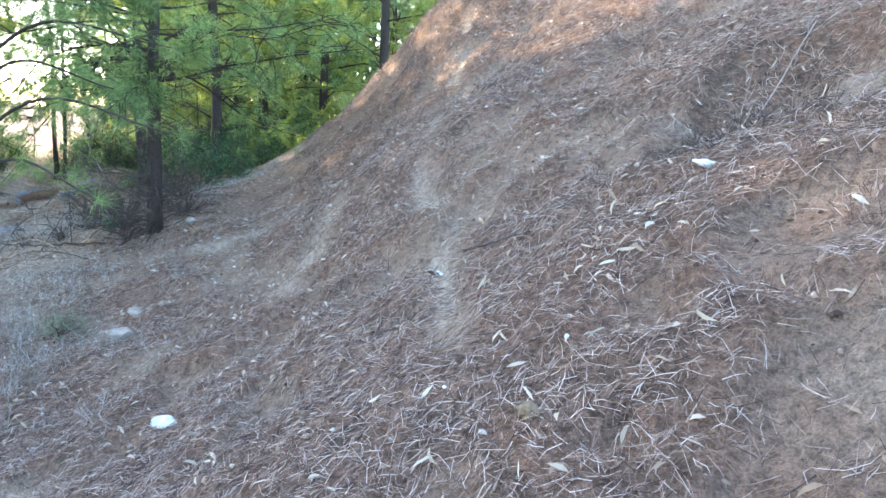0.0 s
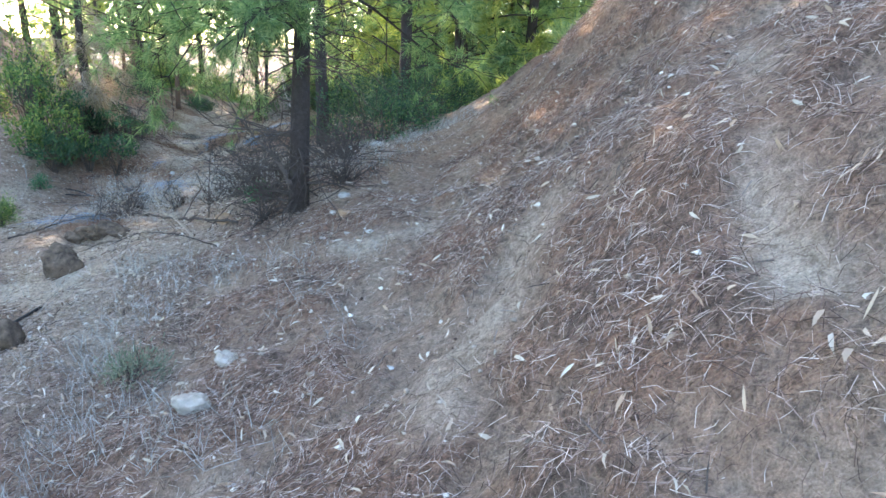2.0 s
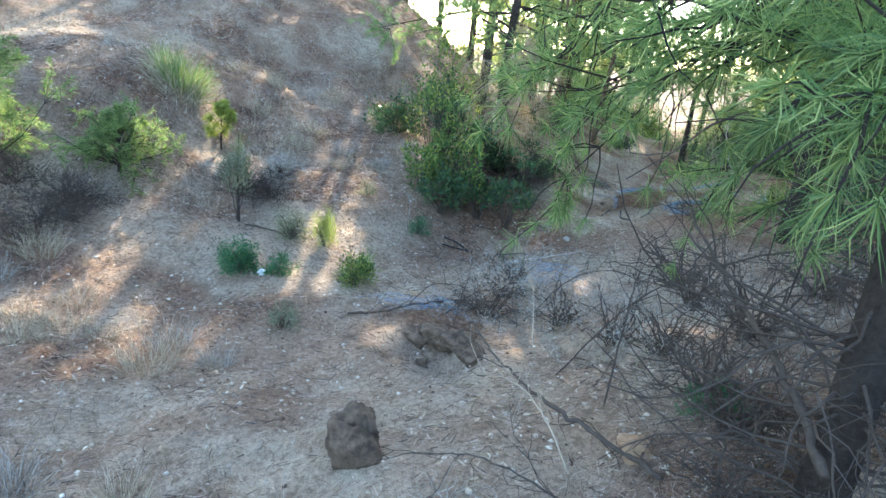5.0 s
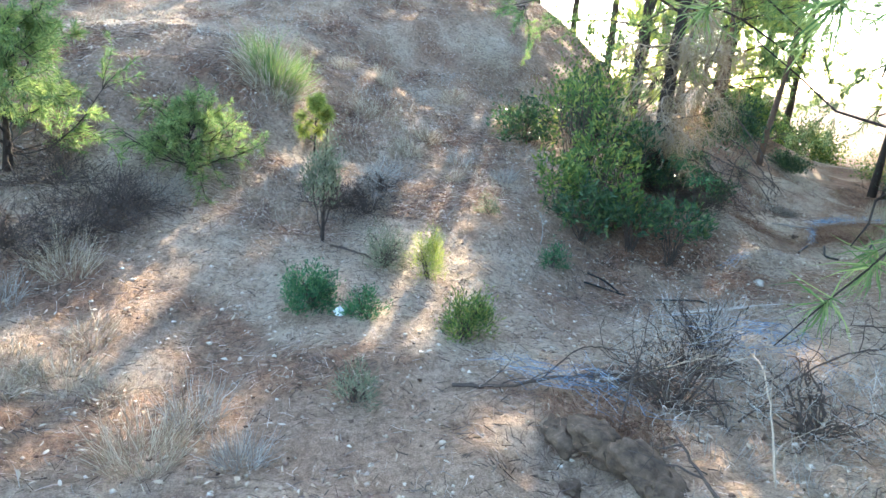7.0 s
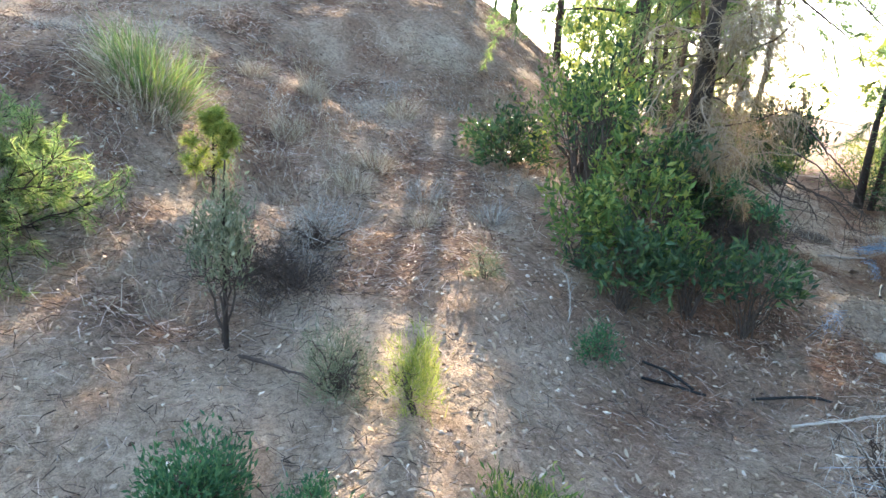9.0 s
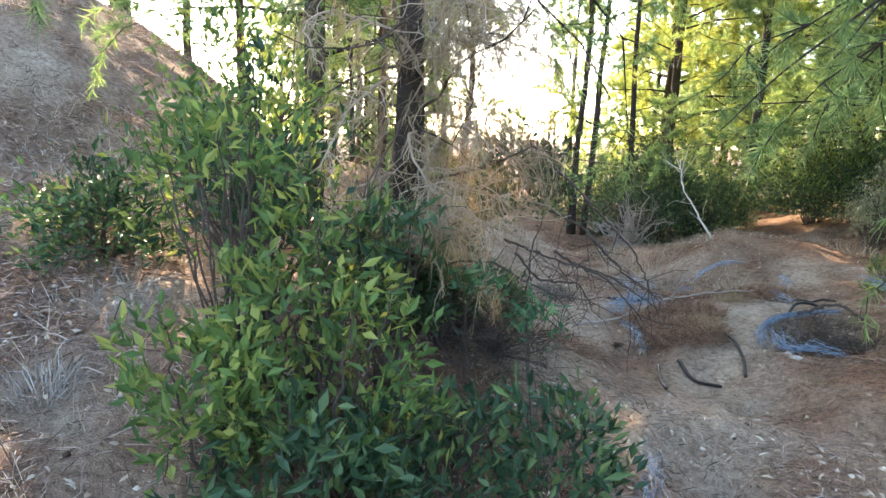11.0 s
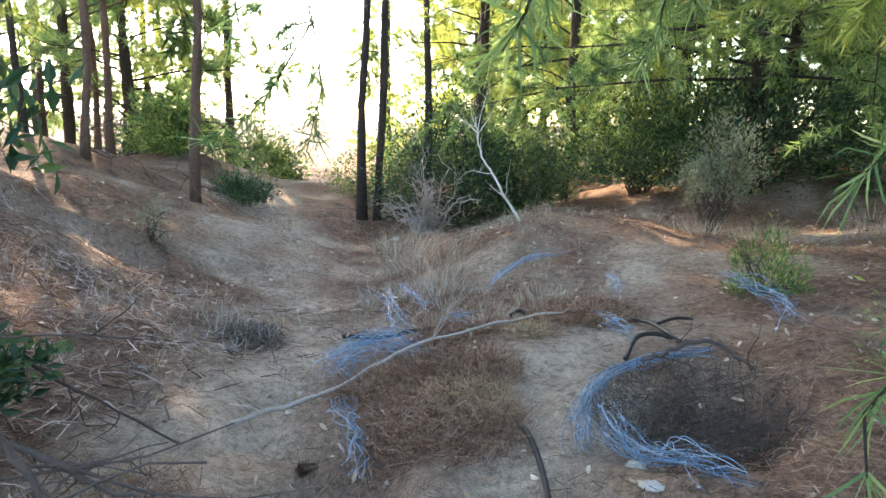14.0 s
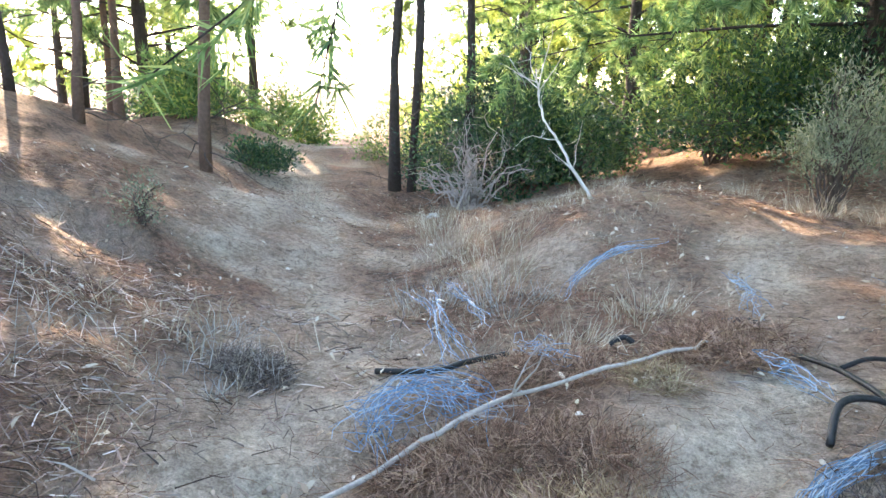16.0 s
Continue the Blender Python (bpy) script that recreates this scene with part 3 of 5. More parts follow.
def stick(name, pts, r0, r1, mat, label, category="branch", twigs=0, seed=1, sides=7, twig_len=0.3, group="", lift_twigs=0.3):
    """A fallen or hanging branch along a smooth line, with side twigs."""
    rng = np.random.default_rng(seed)
    line = spline(pts, 8)
    line[1:-1] += rng.normal(size=(len(line) - 2, 3)) * r0 * 0.45
    b = Bag()
    rad = np.linspace(r0, r1, len(line)) * (1 + 0.12 * rng.normal(size=len(line)))
    tube(b, line, np.maximum(rad, 0.0012), sides)
    ob = part(name, b, mat, None, label, True)
    tagged(ob, category=category, group=group)
    for _ in range(twigs):
        t = Bag()
        s = int(rng.integers(2, len(line) - 1))
        d = unit(unit(line[s] - line[s - 1]) * 0.8 + rng.normal(size=3) * 0.7 + [0, 0, lift_twigs])
        tw = wander(rng, line[s], d, twig_len * (0.4 + rng.random()), 6, 0.22)
        tube(t, tw, np.linspace(max(0.0025, r0 * 0.35), 0.0012, 7), 4)
        for _ in range(2):
            m = int(rng.integers(2, 6))
            t2 = wander(rng, tw[m], unit(tw[m] - tw[m - 1] + rng.normal(size=3) * 0.7), twig_len * 0.3, 4, 0.2)
            tube(t, t2, np.linspace(0.0022, 0.001, 5), 3)
        part("twig", t, mat, ob)
    return ob


TWINE_MATS = []
for tone, col in (("dull", (0.08, 0.14, 0.22)), ("mid", (0.15, 0.25, 0.37)), ("pale", (0.31, 0.39, 0.47))):
    m_, n_, s_ = material("blue_twine_" + tone, 0.5)
    n_.links.new(mix(n_, noise_tex(n_, 9.0), tuple(0.7 * q for q in col), tuple(1.2 * q for q in col)), s_.inputs["Base Color"])
    TWINE_MATS.append(m_)


def twine(at_pts, n, spread, label, seed=1, fray=0.12, lift=0.03, width=0.0013):
    """A loose hank of thin plastic strands lying along a line."""
    rng = np.random.default_rng(seed)
    base = spline(at_pts, 7)
    k = len(base)
    mid = base[k // 2]
    root = thing("twine_bundle", label, "twine", on(mid[0], mid[1]), "scraps of blue twine")
    origin = np.array(root.location)
    for _ in range(int(n * 0.7)):
        off = rng.normal(size=2) * spread * 1.25
        a0 = int(rng.integers(0, max(1, k // 4)))
        a1 = int(rng.integers(3 * k // 4, k)) + 1
        s = np.linspace(0, 1, k)
        wob = np.stack([lumps(s * 3 + rng.random() * 90, s, 0.4), lumps(s * 3 + rng.random() * 90, s, 0.4), lumps(s * 3 + rng.random() * 90, s, 0.5)], 1)
        fan = (0.35 + 1.6 * np.abs(s - 0.45))[:, None]
        line = base + np.array([off[0], off[1], 0]) * fan + wob * fray * 0.4 * np.array([1, 1, 0.5])
        gzs = ground(line[:, 0], line[:, 1])
        line[:, 2] = np.maximum(line[:, 2] + abs(rng.normal()) * lift, gzs + 0.006 + 0.02 * rng.random())
        b = Bag()
        tube(b, line[a0:a1] - origin, width * (0.6 + 0.6 * rng.random()), 3)
        part("strand", b, TWINE_MATS[int(rng.integers(3))], root)
    return root


def cable(pts, r, label, seed=1, category="cable"):
    line = spline(pts, 8)
    b = Bag()
    tube(b, line, r, 8)
    ob = part("black_pipe", b, PLASTIC_BLACK, None, label, True)
    return tagged(ob, category="pipe", group="scraps of black irrigation pipe")


def gp(x, y, up=0.01):
    return on(x, y, up)


# ---- first slope: the pine beside the path and what lies round it ----
pine_tree((-3.45, 7.64), 6.8, 0.086, lean=(-0.06, 0.17), crown_from=0.25, reach=2.2, limbs=46, sprays=22, needles=26, needle=0.13, width=0.0040, seed=11, dead=90,
          special=[(1.75, -85, 2.6, 0.3), (1.8, -60, 2.3, 0.2), (2.0, 85, 2.3, 0.12), (1.75, 60, 1.9, 0.1), (1.85, 30, 2.0, 0.1), (1.7, 135, 1.0, 0.15), (1.55, 158, 1.1, 0.05), (1.75, 172, 1.2, 0.1),
                   (2.1, 80, 2.2, 0.1), (2.0, 68, 2.4, 0.08), (1.95, 100, 1.6, 0.12), (2.3, 92, 2.3, 0.1), (2.5, 75, 2.4, 0.1), (2.4, 112, 2.2, 0.15), (2.8, 140, 2.2, 0.2), (2.9, 175, 2.0, 0.3), (2.2, 50, 2.2, 0.05),
                   (2.1, 122, 1.9, 0.12), (1.75, -165, 0.95, 0.2), (1.9, -140, 1.1, 0.15), (1.62, 178, 0.8, 0.2), (2.1, -125, 1.3, 0.1), (2.0, 165, 1.3, 0.15), (2.2, -170, 1.4, 0.1), (2.5, 132, 2.4, 0.12), (2.9, 118, 2.6, 0.1), (2.3, 150, 1.7, 0.15), (2.0, 20, 1.9, 0.1), (2.3, -20, 2.2, 0.1), (2.6, -50, 2.3, 0.1)],
          label="young Aleppo pine with low green boughs and dead twigs", droop=0.055, clear=(150, 230), star=True)
# trunk is unseen; its spot and tall crown are set to shade the slope
path_pine = pine_tree((-3.1, 3.8), 9.0, 0.09, lean=(0.0, 0.02), crown_from=0.4, reach=2.4, limbs=48, sprays=14, needles=22, needle=0.13, width=0.005, seed=17, dead=6, label="young pine over the slope's foot, its unseen crown grown for shade", star=True)
for i, (x, y, z) in enumerate([(-1.12, 2.72, 1.42), (-1.25, 3.02, 1.78), (-1.5, 2.85, 1.12), (-1.2, 2.3, 1.95), (-1.6, 3.2, 1.6)]):
    rg = np.random.default_rng(880 + i)
    tip = np.array([x, y, z]) - np.array(path_pine.location)
    wood, green = Bag(), Bag()
    line = spline([(0, 0, tip[2] * 0.75), tip * [0.5, 0.4, 1.0] + [0, 0, 0.1], tip], 8)
    tube(wood, line, np.linspace(0.013, 0.003, len(line)), 6)
    bough = part("branch", wood, BARK, path_pine)
    ends = line[[-1, -3, -5, -7]] + rg.normal(size=(4, 3)) * [0.04, 0.04, 0.02]
    tufts(green, rg, ends, unit(rg.normal(size=(4, 3)) * 0.35 + unit(tip) + [0, 0, -0.3]), 110, 0.12, 0.0011, 0.75, True, 0.5)
    part("needle_mass", green, NEEDLE, bough, kind="stuff")
rock("rock", (-2.84, 7.30), (0.08, 0.06, 0.055), CLAY_ROCK, "red-brown clay stone beside the pine's foot", 3)
rock("rock", (-3.05, 7.75), (0.06, 0.05, 0.045), STONE_WHITE, "chalky white stone beside the pine's foot", 4, 0.35)
rock("rock", (-3.0, 7.43), (0.035, 0.03, 0.02), STONE_WHITE, "small white stone on pine needles", 5)
rock("rock", (-5.20, 6.73), (0.2, 0.17, 0.2), CLOD, "dark brown clod of earth on the silt", 6, 0.1)
rock("rock", (-4.50, 5.58), (0.15, 0.12, 0.15), CLOD, "dark brown clod of earth beside a black pipe", 7, 0.1)
rock("rock", (-4.15, 7.55), (0.10, 0.09, 0.07), CLAY_ROCK, "brown stone under the pine", 10)
rock("rock", (-4.58, 11.2), (0.10, 0.08, 0.06), STONE_WHITE, "white stone behind the pine", 13)
rock("rock", (-4.35, 11.45), (0.11, 0.09, 0.07), STONE_WHITE, "white stone behind the pine", 14)
for i, (x, y, s) in enumerate([(-2.84, 6.95, 0.05), (-2.65, 6.98, 0.045), (-2.43, 6.92, 0.05), (-2.1, 7.5, 0.04), (-2.6, 7.7, 0.045), (-2.3, 7.95, 0.05), (-2.9, 8.3, 0.06), (-1.9, 6.2, 0.04), (-1.6, 5.3, 0.035),
                               (-3.3, 5.2, 0.05), (-3.6, 6.0, 0.06), (-2.0, 4.6, 0.04)]):
    rock("stone_chip", (x, y), (s * 0.75, s * 0.5, s * 0.36), (STONE, STONE, STONE_WHITE)[i % 3], "small pale stone on needle litter", 300 + i, 0.2, "stone", "small stones below the pine")
rock("litter_scrap", (-1.44, 3.22), (0.09, 0.06, 0.025), LITTER_BAG, "crumpled pale plastic scrap on the slope", 15, 0.1, "litter")
rock("litter_scrap", (1.02, 2.77), (0.06, 0.045, 0.02), LITTER_BAG, "crumpled grey-blue plastic scrap on the slope", 16, 0.1, "litter")
rock("litter_scrap", (0.21, 1.77), (0.04, 0.035, 0.03), NEEDLE_BROWN, "orange-brown pine cone scale heap", 17, 0.1, "litter")
scrap = thing("litter_scrap", "folded black and white plastic wrapper on the path", "litter", on(-0.08, 3.36))
for k, (mt, dx) in enumerate([(PLASTIC_BLACK, 0.0), (LITTER_BAG, 0.022)]):
    b = Bag()
    tube(b, [(dx - 0.03, 0.09, 0.012), (dx, 0.03, 0.02), (dx + 0.02, -0.03, 0.022), (dx + 0.05, -0.08, 0.012)], [0.004, 0.013, 0.014, 0.004], 6)
    part(("dark_fold", "pale_fold")[k], b, mt, scrap)
rock("rock", (-2.67, 5.5), (0.08, 0.06, 0.045), STONE, "grey limestone lump at the slope's foot", 710)
rock("rock", (-2.62, 5.15), (0.13, 0.08, 0.06), STONE, "flat grey limestone at the slope's foot", 711)
shrub("broom_plant", (-3.3, 5.45), (0.2, 0.18, 0.2), "low grey-green plant in dry grass", "plant", LEAF_GREY, 700, 0.05, 0.006, 12, 712, upright=0.8, clusters=24)
cable([gp(-4.75, 6.1, 0.02), gp(-4.71, 5.76, 0.02), gp(-4.62, 5.54, 0.03), gp(-4.58, 5.3, 0.02), gp(-4.8, 5.0, 0.02)], 0.012, "black irrigation pipe lying on pale silt")
stick("fallen_branch", [gp(-3.95, 7.45, 0.02), gp(-4.39, 7.5, 0.10), gp(-4.91, 7.6, 0.18), gp(-5.4, 7.75, 0.30), gp(-5.75, 7.9, 0.42)], 0.014, 0.004, TWIG_DARK,
      "dark dead branch rising off the silt", twigs=8, seed=2)
stick("fallen_branch", [gp(-7.19, 7.79, 0.03), gp(-6.99, 8.02, 0.04), gp(-6.91, 8.40, 0.05), gp(-6.80, 8.95, 0.05), gp(-6.47, 9.00, 0.04), gp(-6.15, 8.78, 0.01)], 0.011, 0.005, TWIG_DARK,
      "dark crooked dead branch over a dug hollow", twigs=10, seed=5)
stick("fallen_branch", [gp(-3.4, 7.45, 0.30), gp(-3.75, 7.8, 0.42), gp(-4.3, 8.3, 0.6), gp(-4.9, 8.8, 0.95)], 0.020, 0.006, TWIG_DARK, "grey dead bough hung against the pine", twigs=14, seed=7, twig_len=0.5)
stick("dead_branch", [on(1.05, 2.95, 0.03), on(1.2, 3.25, 0.07), on(1.5, 3.5, 0.08), on(1.9, 3.75, 0.05)], 0.005, 0.003, STICK_GREY, "heap of thin grey sticks on the slope", twigs=34, seed=8, twig_len=0.32, lift_twigs=-0.5)
stick("dead_branch", [on(1.15, 2.9, 0.04), on(1.35, 3.2, 0.08), on(1.7, 3.35, 0.06)], 0.008, 0.003, TWIG_DARK, "dark thin sticks on the slope", twigs=18, seed=9, twig_len=0.35, lift_twigs=-0.5)
for i, (x, y, s) in enumerate([(0.95, 3.95, 1.2), (1.25, 4.3, 1.0), (0.6, 4.6, 0.9), (1.05, 4.9, 1.0), (0.75, 3.2, 0.8), (1.5, 2.6, 1.0), (0.9, 1.9, 0.8), (1.3, 2.1, 1.0), (-0.5, 3.6, 0.8), (-0.65, 4.3, 0.7), (0.45, 5.6, 0.9), (1.7, 4.9, 1.0)]):
    tussock("grass_tussock", (x, y), "small red-brown dry tussock on the slope", "grass", int(190 * s), 0.13 * s, 0.12 * s, (MATTED, LITTER, MATTED)[i % 3], 500 + i, 0.9, 0.0022, 1.2, "dry tussocks on the slope")
stick("dead_branch", [on(0.06, 3.33, 0.02), on(0.2, 3.19, 0.03), on(0.36, 3.04, 0.02)], 0.006, 0.004, TWIG_DARK, "short dark stick across the footpath", twigs=2, seed=10, twig_len=0.15)
for i, (x, y, s, k) in enumerate([(-6.35, 8.14, 0.22, 0.10), (-6.08, 8.1, 0.18, 0.11), (-6.55, 8.05, 0.15, 0.08), (-5.85, 8.05, 0.12, 0.07), (-6.22, 7.9, 0.07, 0.045)]):
    rock("earth_mound", (x, y), (s, s * 0.7, k), CLOD, "crumbled mound of dark earth and roots", 21 + 50 * i, 0.3, "mound", "crumbled earth of a dug hollow")
rock("earth_mound", (-5.95, 8.1), (0.22, 0.12, 0.04), CLOD, "low lip of pale earth beside a hollow", 22, 0.2, "mound")
for i, (x, y) in enumerate([(-6.5, 8.75), (-6.9, 9.3), (-5.9, 9.0), (-7.2, 9.8), (-5.3, 8.9), (-4.8, 8.7)]):
    shrub("dead_shrub", (x, y), (0.42, 0.4, 0.42), "tangle of grey dead twigs", "shrub", GRASS_GREY, 500, 0.13, 0.003, 26, 40 + i, group="dead grey shrubs", needle=True, clusters=30)

for i, (x, y, s) in enumerate([(-3.7, 7.5, 0.8), (-4.2, 8.2, 0.9)]):
    shrub("dead_shrub", (x, y), (0.5 * s, 0.45 * s, 0.5 * s), "grey tangle of dead twigs at the pine's foot", "shrub", TWIG_DARK, 300, 0.16, 0.003, 22, 150 + i, group="dead grey shrubs", needle=True, clusters=30)
for i, (x, y, s) in enumerate([(-3.95, 7.95, 0.9), (-4.6, 9.3, 1.2), (-5.3, 9.9, 1.2), (-3.9, 9.6, 1.1), (-4.7, 10.6, 1.3), (-5.9, 10.6, 1.2), (-3.3, 8.25, 0.8)]):
    shrub("dead_shrub", (x, y), (0.55 * s, 0.5 * s, 0.62 * s), "grey-brown tangle of dead twigs behind the pine", "shrub", TWIG_DARK, 320, 0.16, 0.003, 24, 850 + i, group="dead grey shrubs", needle=True, clusters=44)
shrub("cistus", (-4.1, 8.0), (0.13, 0.12, 0.2), "small blue-green plant under the pine", "plant", LEAF_BLUE, 600, 0.035, 0.01, 6, 160, upright=0.7, clusters=16)

for i, (x, y, dx, dy, up) in enumerate([(-7.05, 8.3, 0.1, 0.5, 0.2), (-6.7, 8.4, 0.5, 0.4, 0.3), (-6.9, 8.9, 0.6, 0.2, 0.25), (-6.4, 8.3, -0.4, 0.5, 0.3), (-6.2, 8.9, 0.5, 0.6, 0.4), (-5.7, 8.5, -0.6, 0.5, 0.35), (-5.2, 8.2, 0.5, 0.7, 0.5), (-4.6, 7.9, -0.4, 0.7, 0.6), (-4.3, 7.3, -0.8, 0.2, 0.25), (-3.9, 7.1, -0.7, -0.3, 0.2)]):
    stick("dead_branch", [gp(x, y, 0.0), gp(x + dx * 0.4, y + dy * 0.4, up * 0.8), gp(x + dx * 0.8, y + dy * 0.8, up), gp(x + dx * 1.2, y + dy * 1.2, up * 0.7)], 0.006, 0.002, (TWIG_DARK, TWIG_DARK, TWIG_TAN)[i % 3],
          "thin crooked dead branch over the dug hollow", twigs=9, seed=600 + i, twig_len=0.35, group="dead branches by the hollow")
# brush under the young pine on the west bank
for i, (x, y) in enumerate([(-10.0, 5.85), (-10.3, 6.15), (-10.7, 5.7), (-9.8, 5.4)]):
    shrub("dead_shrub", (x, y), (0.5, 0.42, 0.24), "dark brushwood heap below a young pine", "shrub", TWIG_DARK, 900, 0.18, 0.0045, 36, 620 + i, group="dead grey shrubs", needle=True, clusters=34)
for i, (x, y, s) in enumerate([(-8.2, 5.82, 1.0), (-8.35, 5.55, 0.9), (-8.0, 5.5, 0.9), (-7.95, 6.05, 0.7), (-8.6, 5.95, 0.8)]):
    tussock("grass_tussock", (x, y), "sunlit straw tussock on the bank's foot", "grass", int(260 * s), 0.26 * s, 0.16 * s, GRASS_DRY, 640 + i, 0.8, 0.0032, 1.1, "straw tussocks")
for i, (x, y, s) in enumerate([(-11.3, 9.25, 1.0), (-11.6, 9.6, 1.1), (-11.0, 9.75, 0.9), (-10.6, 9.5, 0.7), (-12.2, 9.0, 1.0), (-10.5, 10.1, 0.8), (-12.6, 10.4, 1.1), (-13.2, 9.0, 1.0)]):
    tussock("grass_tussock", (x, y), "bleached straw tussock on the far slope", "grass", int(220 * s), 0.30 * s, 0.13 * s, (GRASS_DRY, GRASS_GREY)[i % 3 == 2], 660 + i, 0.7, 0.004, 1.0, "straw tussocks")

# ---- gully floor: green plants on the silt ----
shrub("cistus", (-8.52, 7.33), (0.20, 0.19, 0.34), "dense blue-green leafy plant on bare silt", "plant", LEAF_BLUE, 2600, 0.035, 0.011, 12, 51, upright=0.7, clusters=40)
shrub("cistus", (-8.25, 7.62), (0.15, 0.14, 0.19), "low blue-green leafy plant on bare silt", "plant", LEAF_BLUE, 1200, 0.03, 0.009, 8, 52, upright=0.6, clusters=26)
shrub("cistus", (-7.82, 8.22), (0.22, 0.20, 0.34), "loose green leafy plant on bare silt", "plant", LEAF_GREEN, 2200, 0.04, 0.008, 14, 53, upright=0.8, clusters=36)
shrub("pine_seedling", (-8.72, 8.35), (0.13, 0.13, 0.36), "small yellow-green pine seedling", "sapling", NEEDLE_YELLOW_LIT, 1500, 0.07, 0.003, 4, 54, upright=0.8, needle=True, clusters=24, lift=0.06)
shrub("broom_plant", (-9.05, 8.1), (0.22, 0.18, 0.36), "thin olive-green twiggy plant", "plant", LEAF_GREY, 1500, 0.06, 0.004, 20, 55, upright=1.0, needle=True, clusters=40)
shrub("broom_plant", (-7.3, 7.25), (0.12, 0.11, 0.2), "small grey-green twiggy plant", "plant", LEAF_GREY, 700, 0.05, 0.004, 10, 56, upright=1.0, needle=True, clusters=20)
shrub("sage_plant", (-8.85, 9.66), (0.12, 0.12, 0.24), "small grey-green leafy plant", "plant", LEAF_BLUE, 900, 0.028, 0.009, 8, 57, upright=0.7, clusters=20)
shrub("sage_plant", (-9.55, 9.35), (0.11, 0.11, 0.17), "small grey-green leafy plant", "plant", LEAF_GREY, 600, 0.028, 0.008, 8, 58, upright=0.7, clusters=16)
rock("litter_scrap", (-8.33, 7.50), (0.06, 0.05, 0.035), LITTER_BAG, "crumpled pale blue plastic scrap", 60, 0.0, "litter")
sapling = shrub("sapling", (-9.7, 7.74), (0.17, 0.16, 0.5), "thin grey-green sapling with sparse leaves", "sapling", LEAF_GREY, 1500, 0.045, 0.013, 5, 62, lift=0.40, clusters=50, upright=0.5)
stem = Bag()
tube(stem, spline([(0.06, 0.0, -0.02), (0.03, 0.0, 0.3), (0.0, 0.0, 0.62), (-0.03, 0.02, 0.98)], 6), np.linspace(0.014, 0.005, 19), 7)
part("stem", stem, BARK, sapling, smooth=True)
pine_tree((-10.75, 6.75), 0.5, 0.02, (0.05, 0), 0.03, 0.62, 56, 9, 14, 0.065, 0.0035, 63, BARK, NEEDLE, 0, label="low bushy young pine with yellow-green tips", droop=0.0)
pine_tree((-11.0, 5.3), 1.7, 0.035, (0.0, 0), 0.05, 1.0, 36, 10, 22, 0.10, 0.0055, 64, BARK, NEEDLE, 8, label="dark bushy young pine", droop=0.02)
pine_tree((-11.3, 8.1), 0.62, 0.012, (0.0, 0), 0.2, 0.24, 12, 5, 22, 0.09, 0.005, 65, BARK, NEEDLE_YELLOW_LIT, 0, label="bright yellow-green pine seedling", droop=0.0)
tussock("grass_tussock", (-12.15, 7.85), "broad tussock of long green grass", "grass", 950, 0.6, 0.24, GRASS_GREEN, 70, 0.75, 0.007, 0.9)
tussock("grass_tussock", (-12.1, 7.75), "dry straw skirt below a green tussock", "grass", 900, 0.55, 0.3, GRASS_DRY, 71, 1.2, 0.006, 1.2)
tussock("grass_tussock", (-12.9, 9.5), "small pale tussock on the slope", "grass", 200, 0.4, 0.12, GRASS_DRY, 72)
for i, (x, y, s) in enumerate([(-7.2, 6.2, 1.3), (-7.5, 6.45, 1.0), (-7.0, 6.6, 0.8), (-9.4, 5.8, 1.2), (-9.1, 5.4, 1.0), (-8.6, 5.2, 1.0), (-5.6, 5.7, 0.8), (-6.0, 5.3, 0.9)]):
    tussock("grass_tussock", (x, y), "feathery grey-straw tussock on the silt", "grass", int(260 * s), 0.34 * s, 0.14 * s, GRASS_GREY if i % 3 else GRASS_DRY, 80 + i, 0.6, 0.0028, 0.9, "straw tussocks")

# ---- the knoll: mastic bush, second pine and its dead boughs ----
# lf picks the shaded green (0) or the green with sunlight painted in (1)
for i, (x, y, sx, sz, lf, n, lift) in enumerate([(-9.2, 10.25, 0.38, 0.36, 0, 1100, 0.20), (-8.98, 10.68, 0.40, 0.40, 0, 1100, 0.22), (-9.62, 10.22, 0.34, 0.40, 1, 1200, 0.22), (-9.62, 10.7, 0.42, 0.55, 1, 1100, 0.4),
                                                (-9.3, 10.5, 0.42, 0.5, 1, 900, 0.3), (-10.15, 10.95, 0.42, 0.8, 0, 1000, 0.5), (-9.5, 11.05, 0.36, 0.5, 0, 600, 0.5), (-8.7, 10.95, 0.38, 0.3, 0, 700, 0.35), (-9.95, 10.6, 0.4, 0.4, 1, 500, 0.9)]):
    shrub("mastic_bush", (x, y), (sx, sx * 0.9, sz), ("dark-green mastic bush on the bank", "mastic bush in yellow-green painted as sunlit tips")[lf], "shrub", (LEAF_DARK, LEAF_GREEN)[lf], int(n * 0.7), 0.078, 0.027, 16, 90 + 7 * i,
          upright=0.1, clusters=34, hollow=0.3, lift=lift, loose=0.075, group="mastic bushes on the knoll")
# the sunlit tips are painted by the lighter leaf green
shrub("mastic_bush", (-10.9, 11.5), (0.7, 0.65, 1.3), "tall loose evergreen bush, tips coloured as sunlit", "shrub", LEAF_GREEN, 2800, 0.07, 0.024, 30, 192, clusters=80, lift=0.4)
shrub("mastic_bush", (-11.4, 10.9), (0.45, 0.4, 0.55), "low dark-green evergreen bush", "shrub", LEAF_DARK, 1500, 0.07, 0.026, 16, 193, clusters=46)
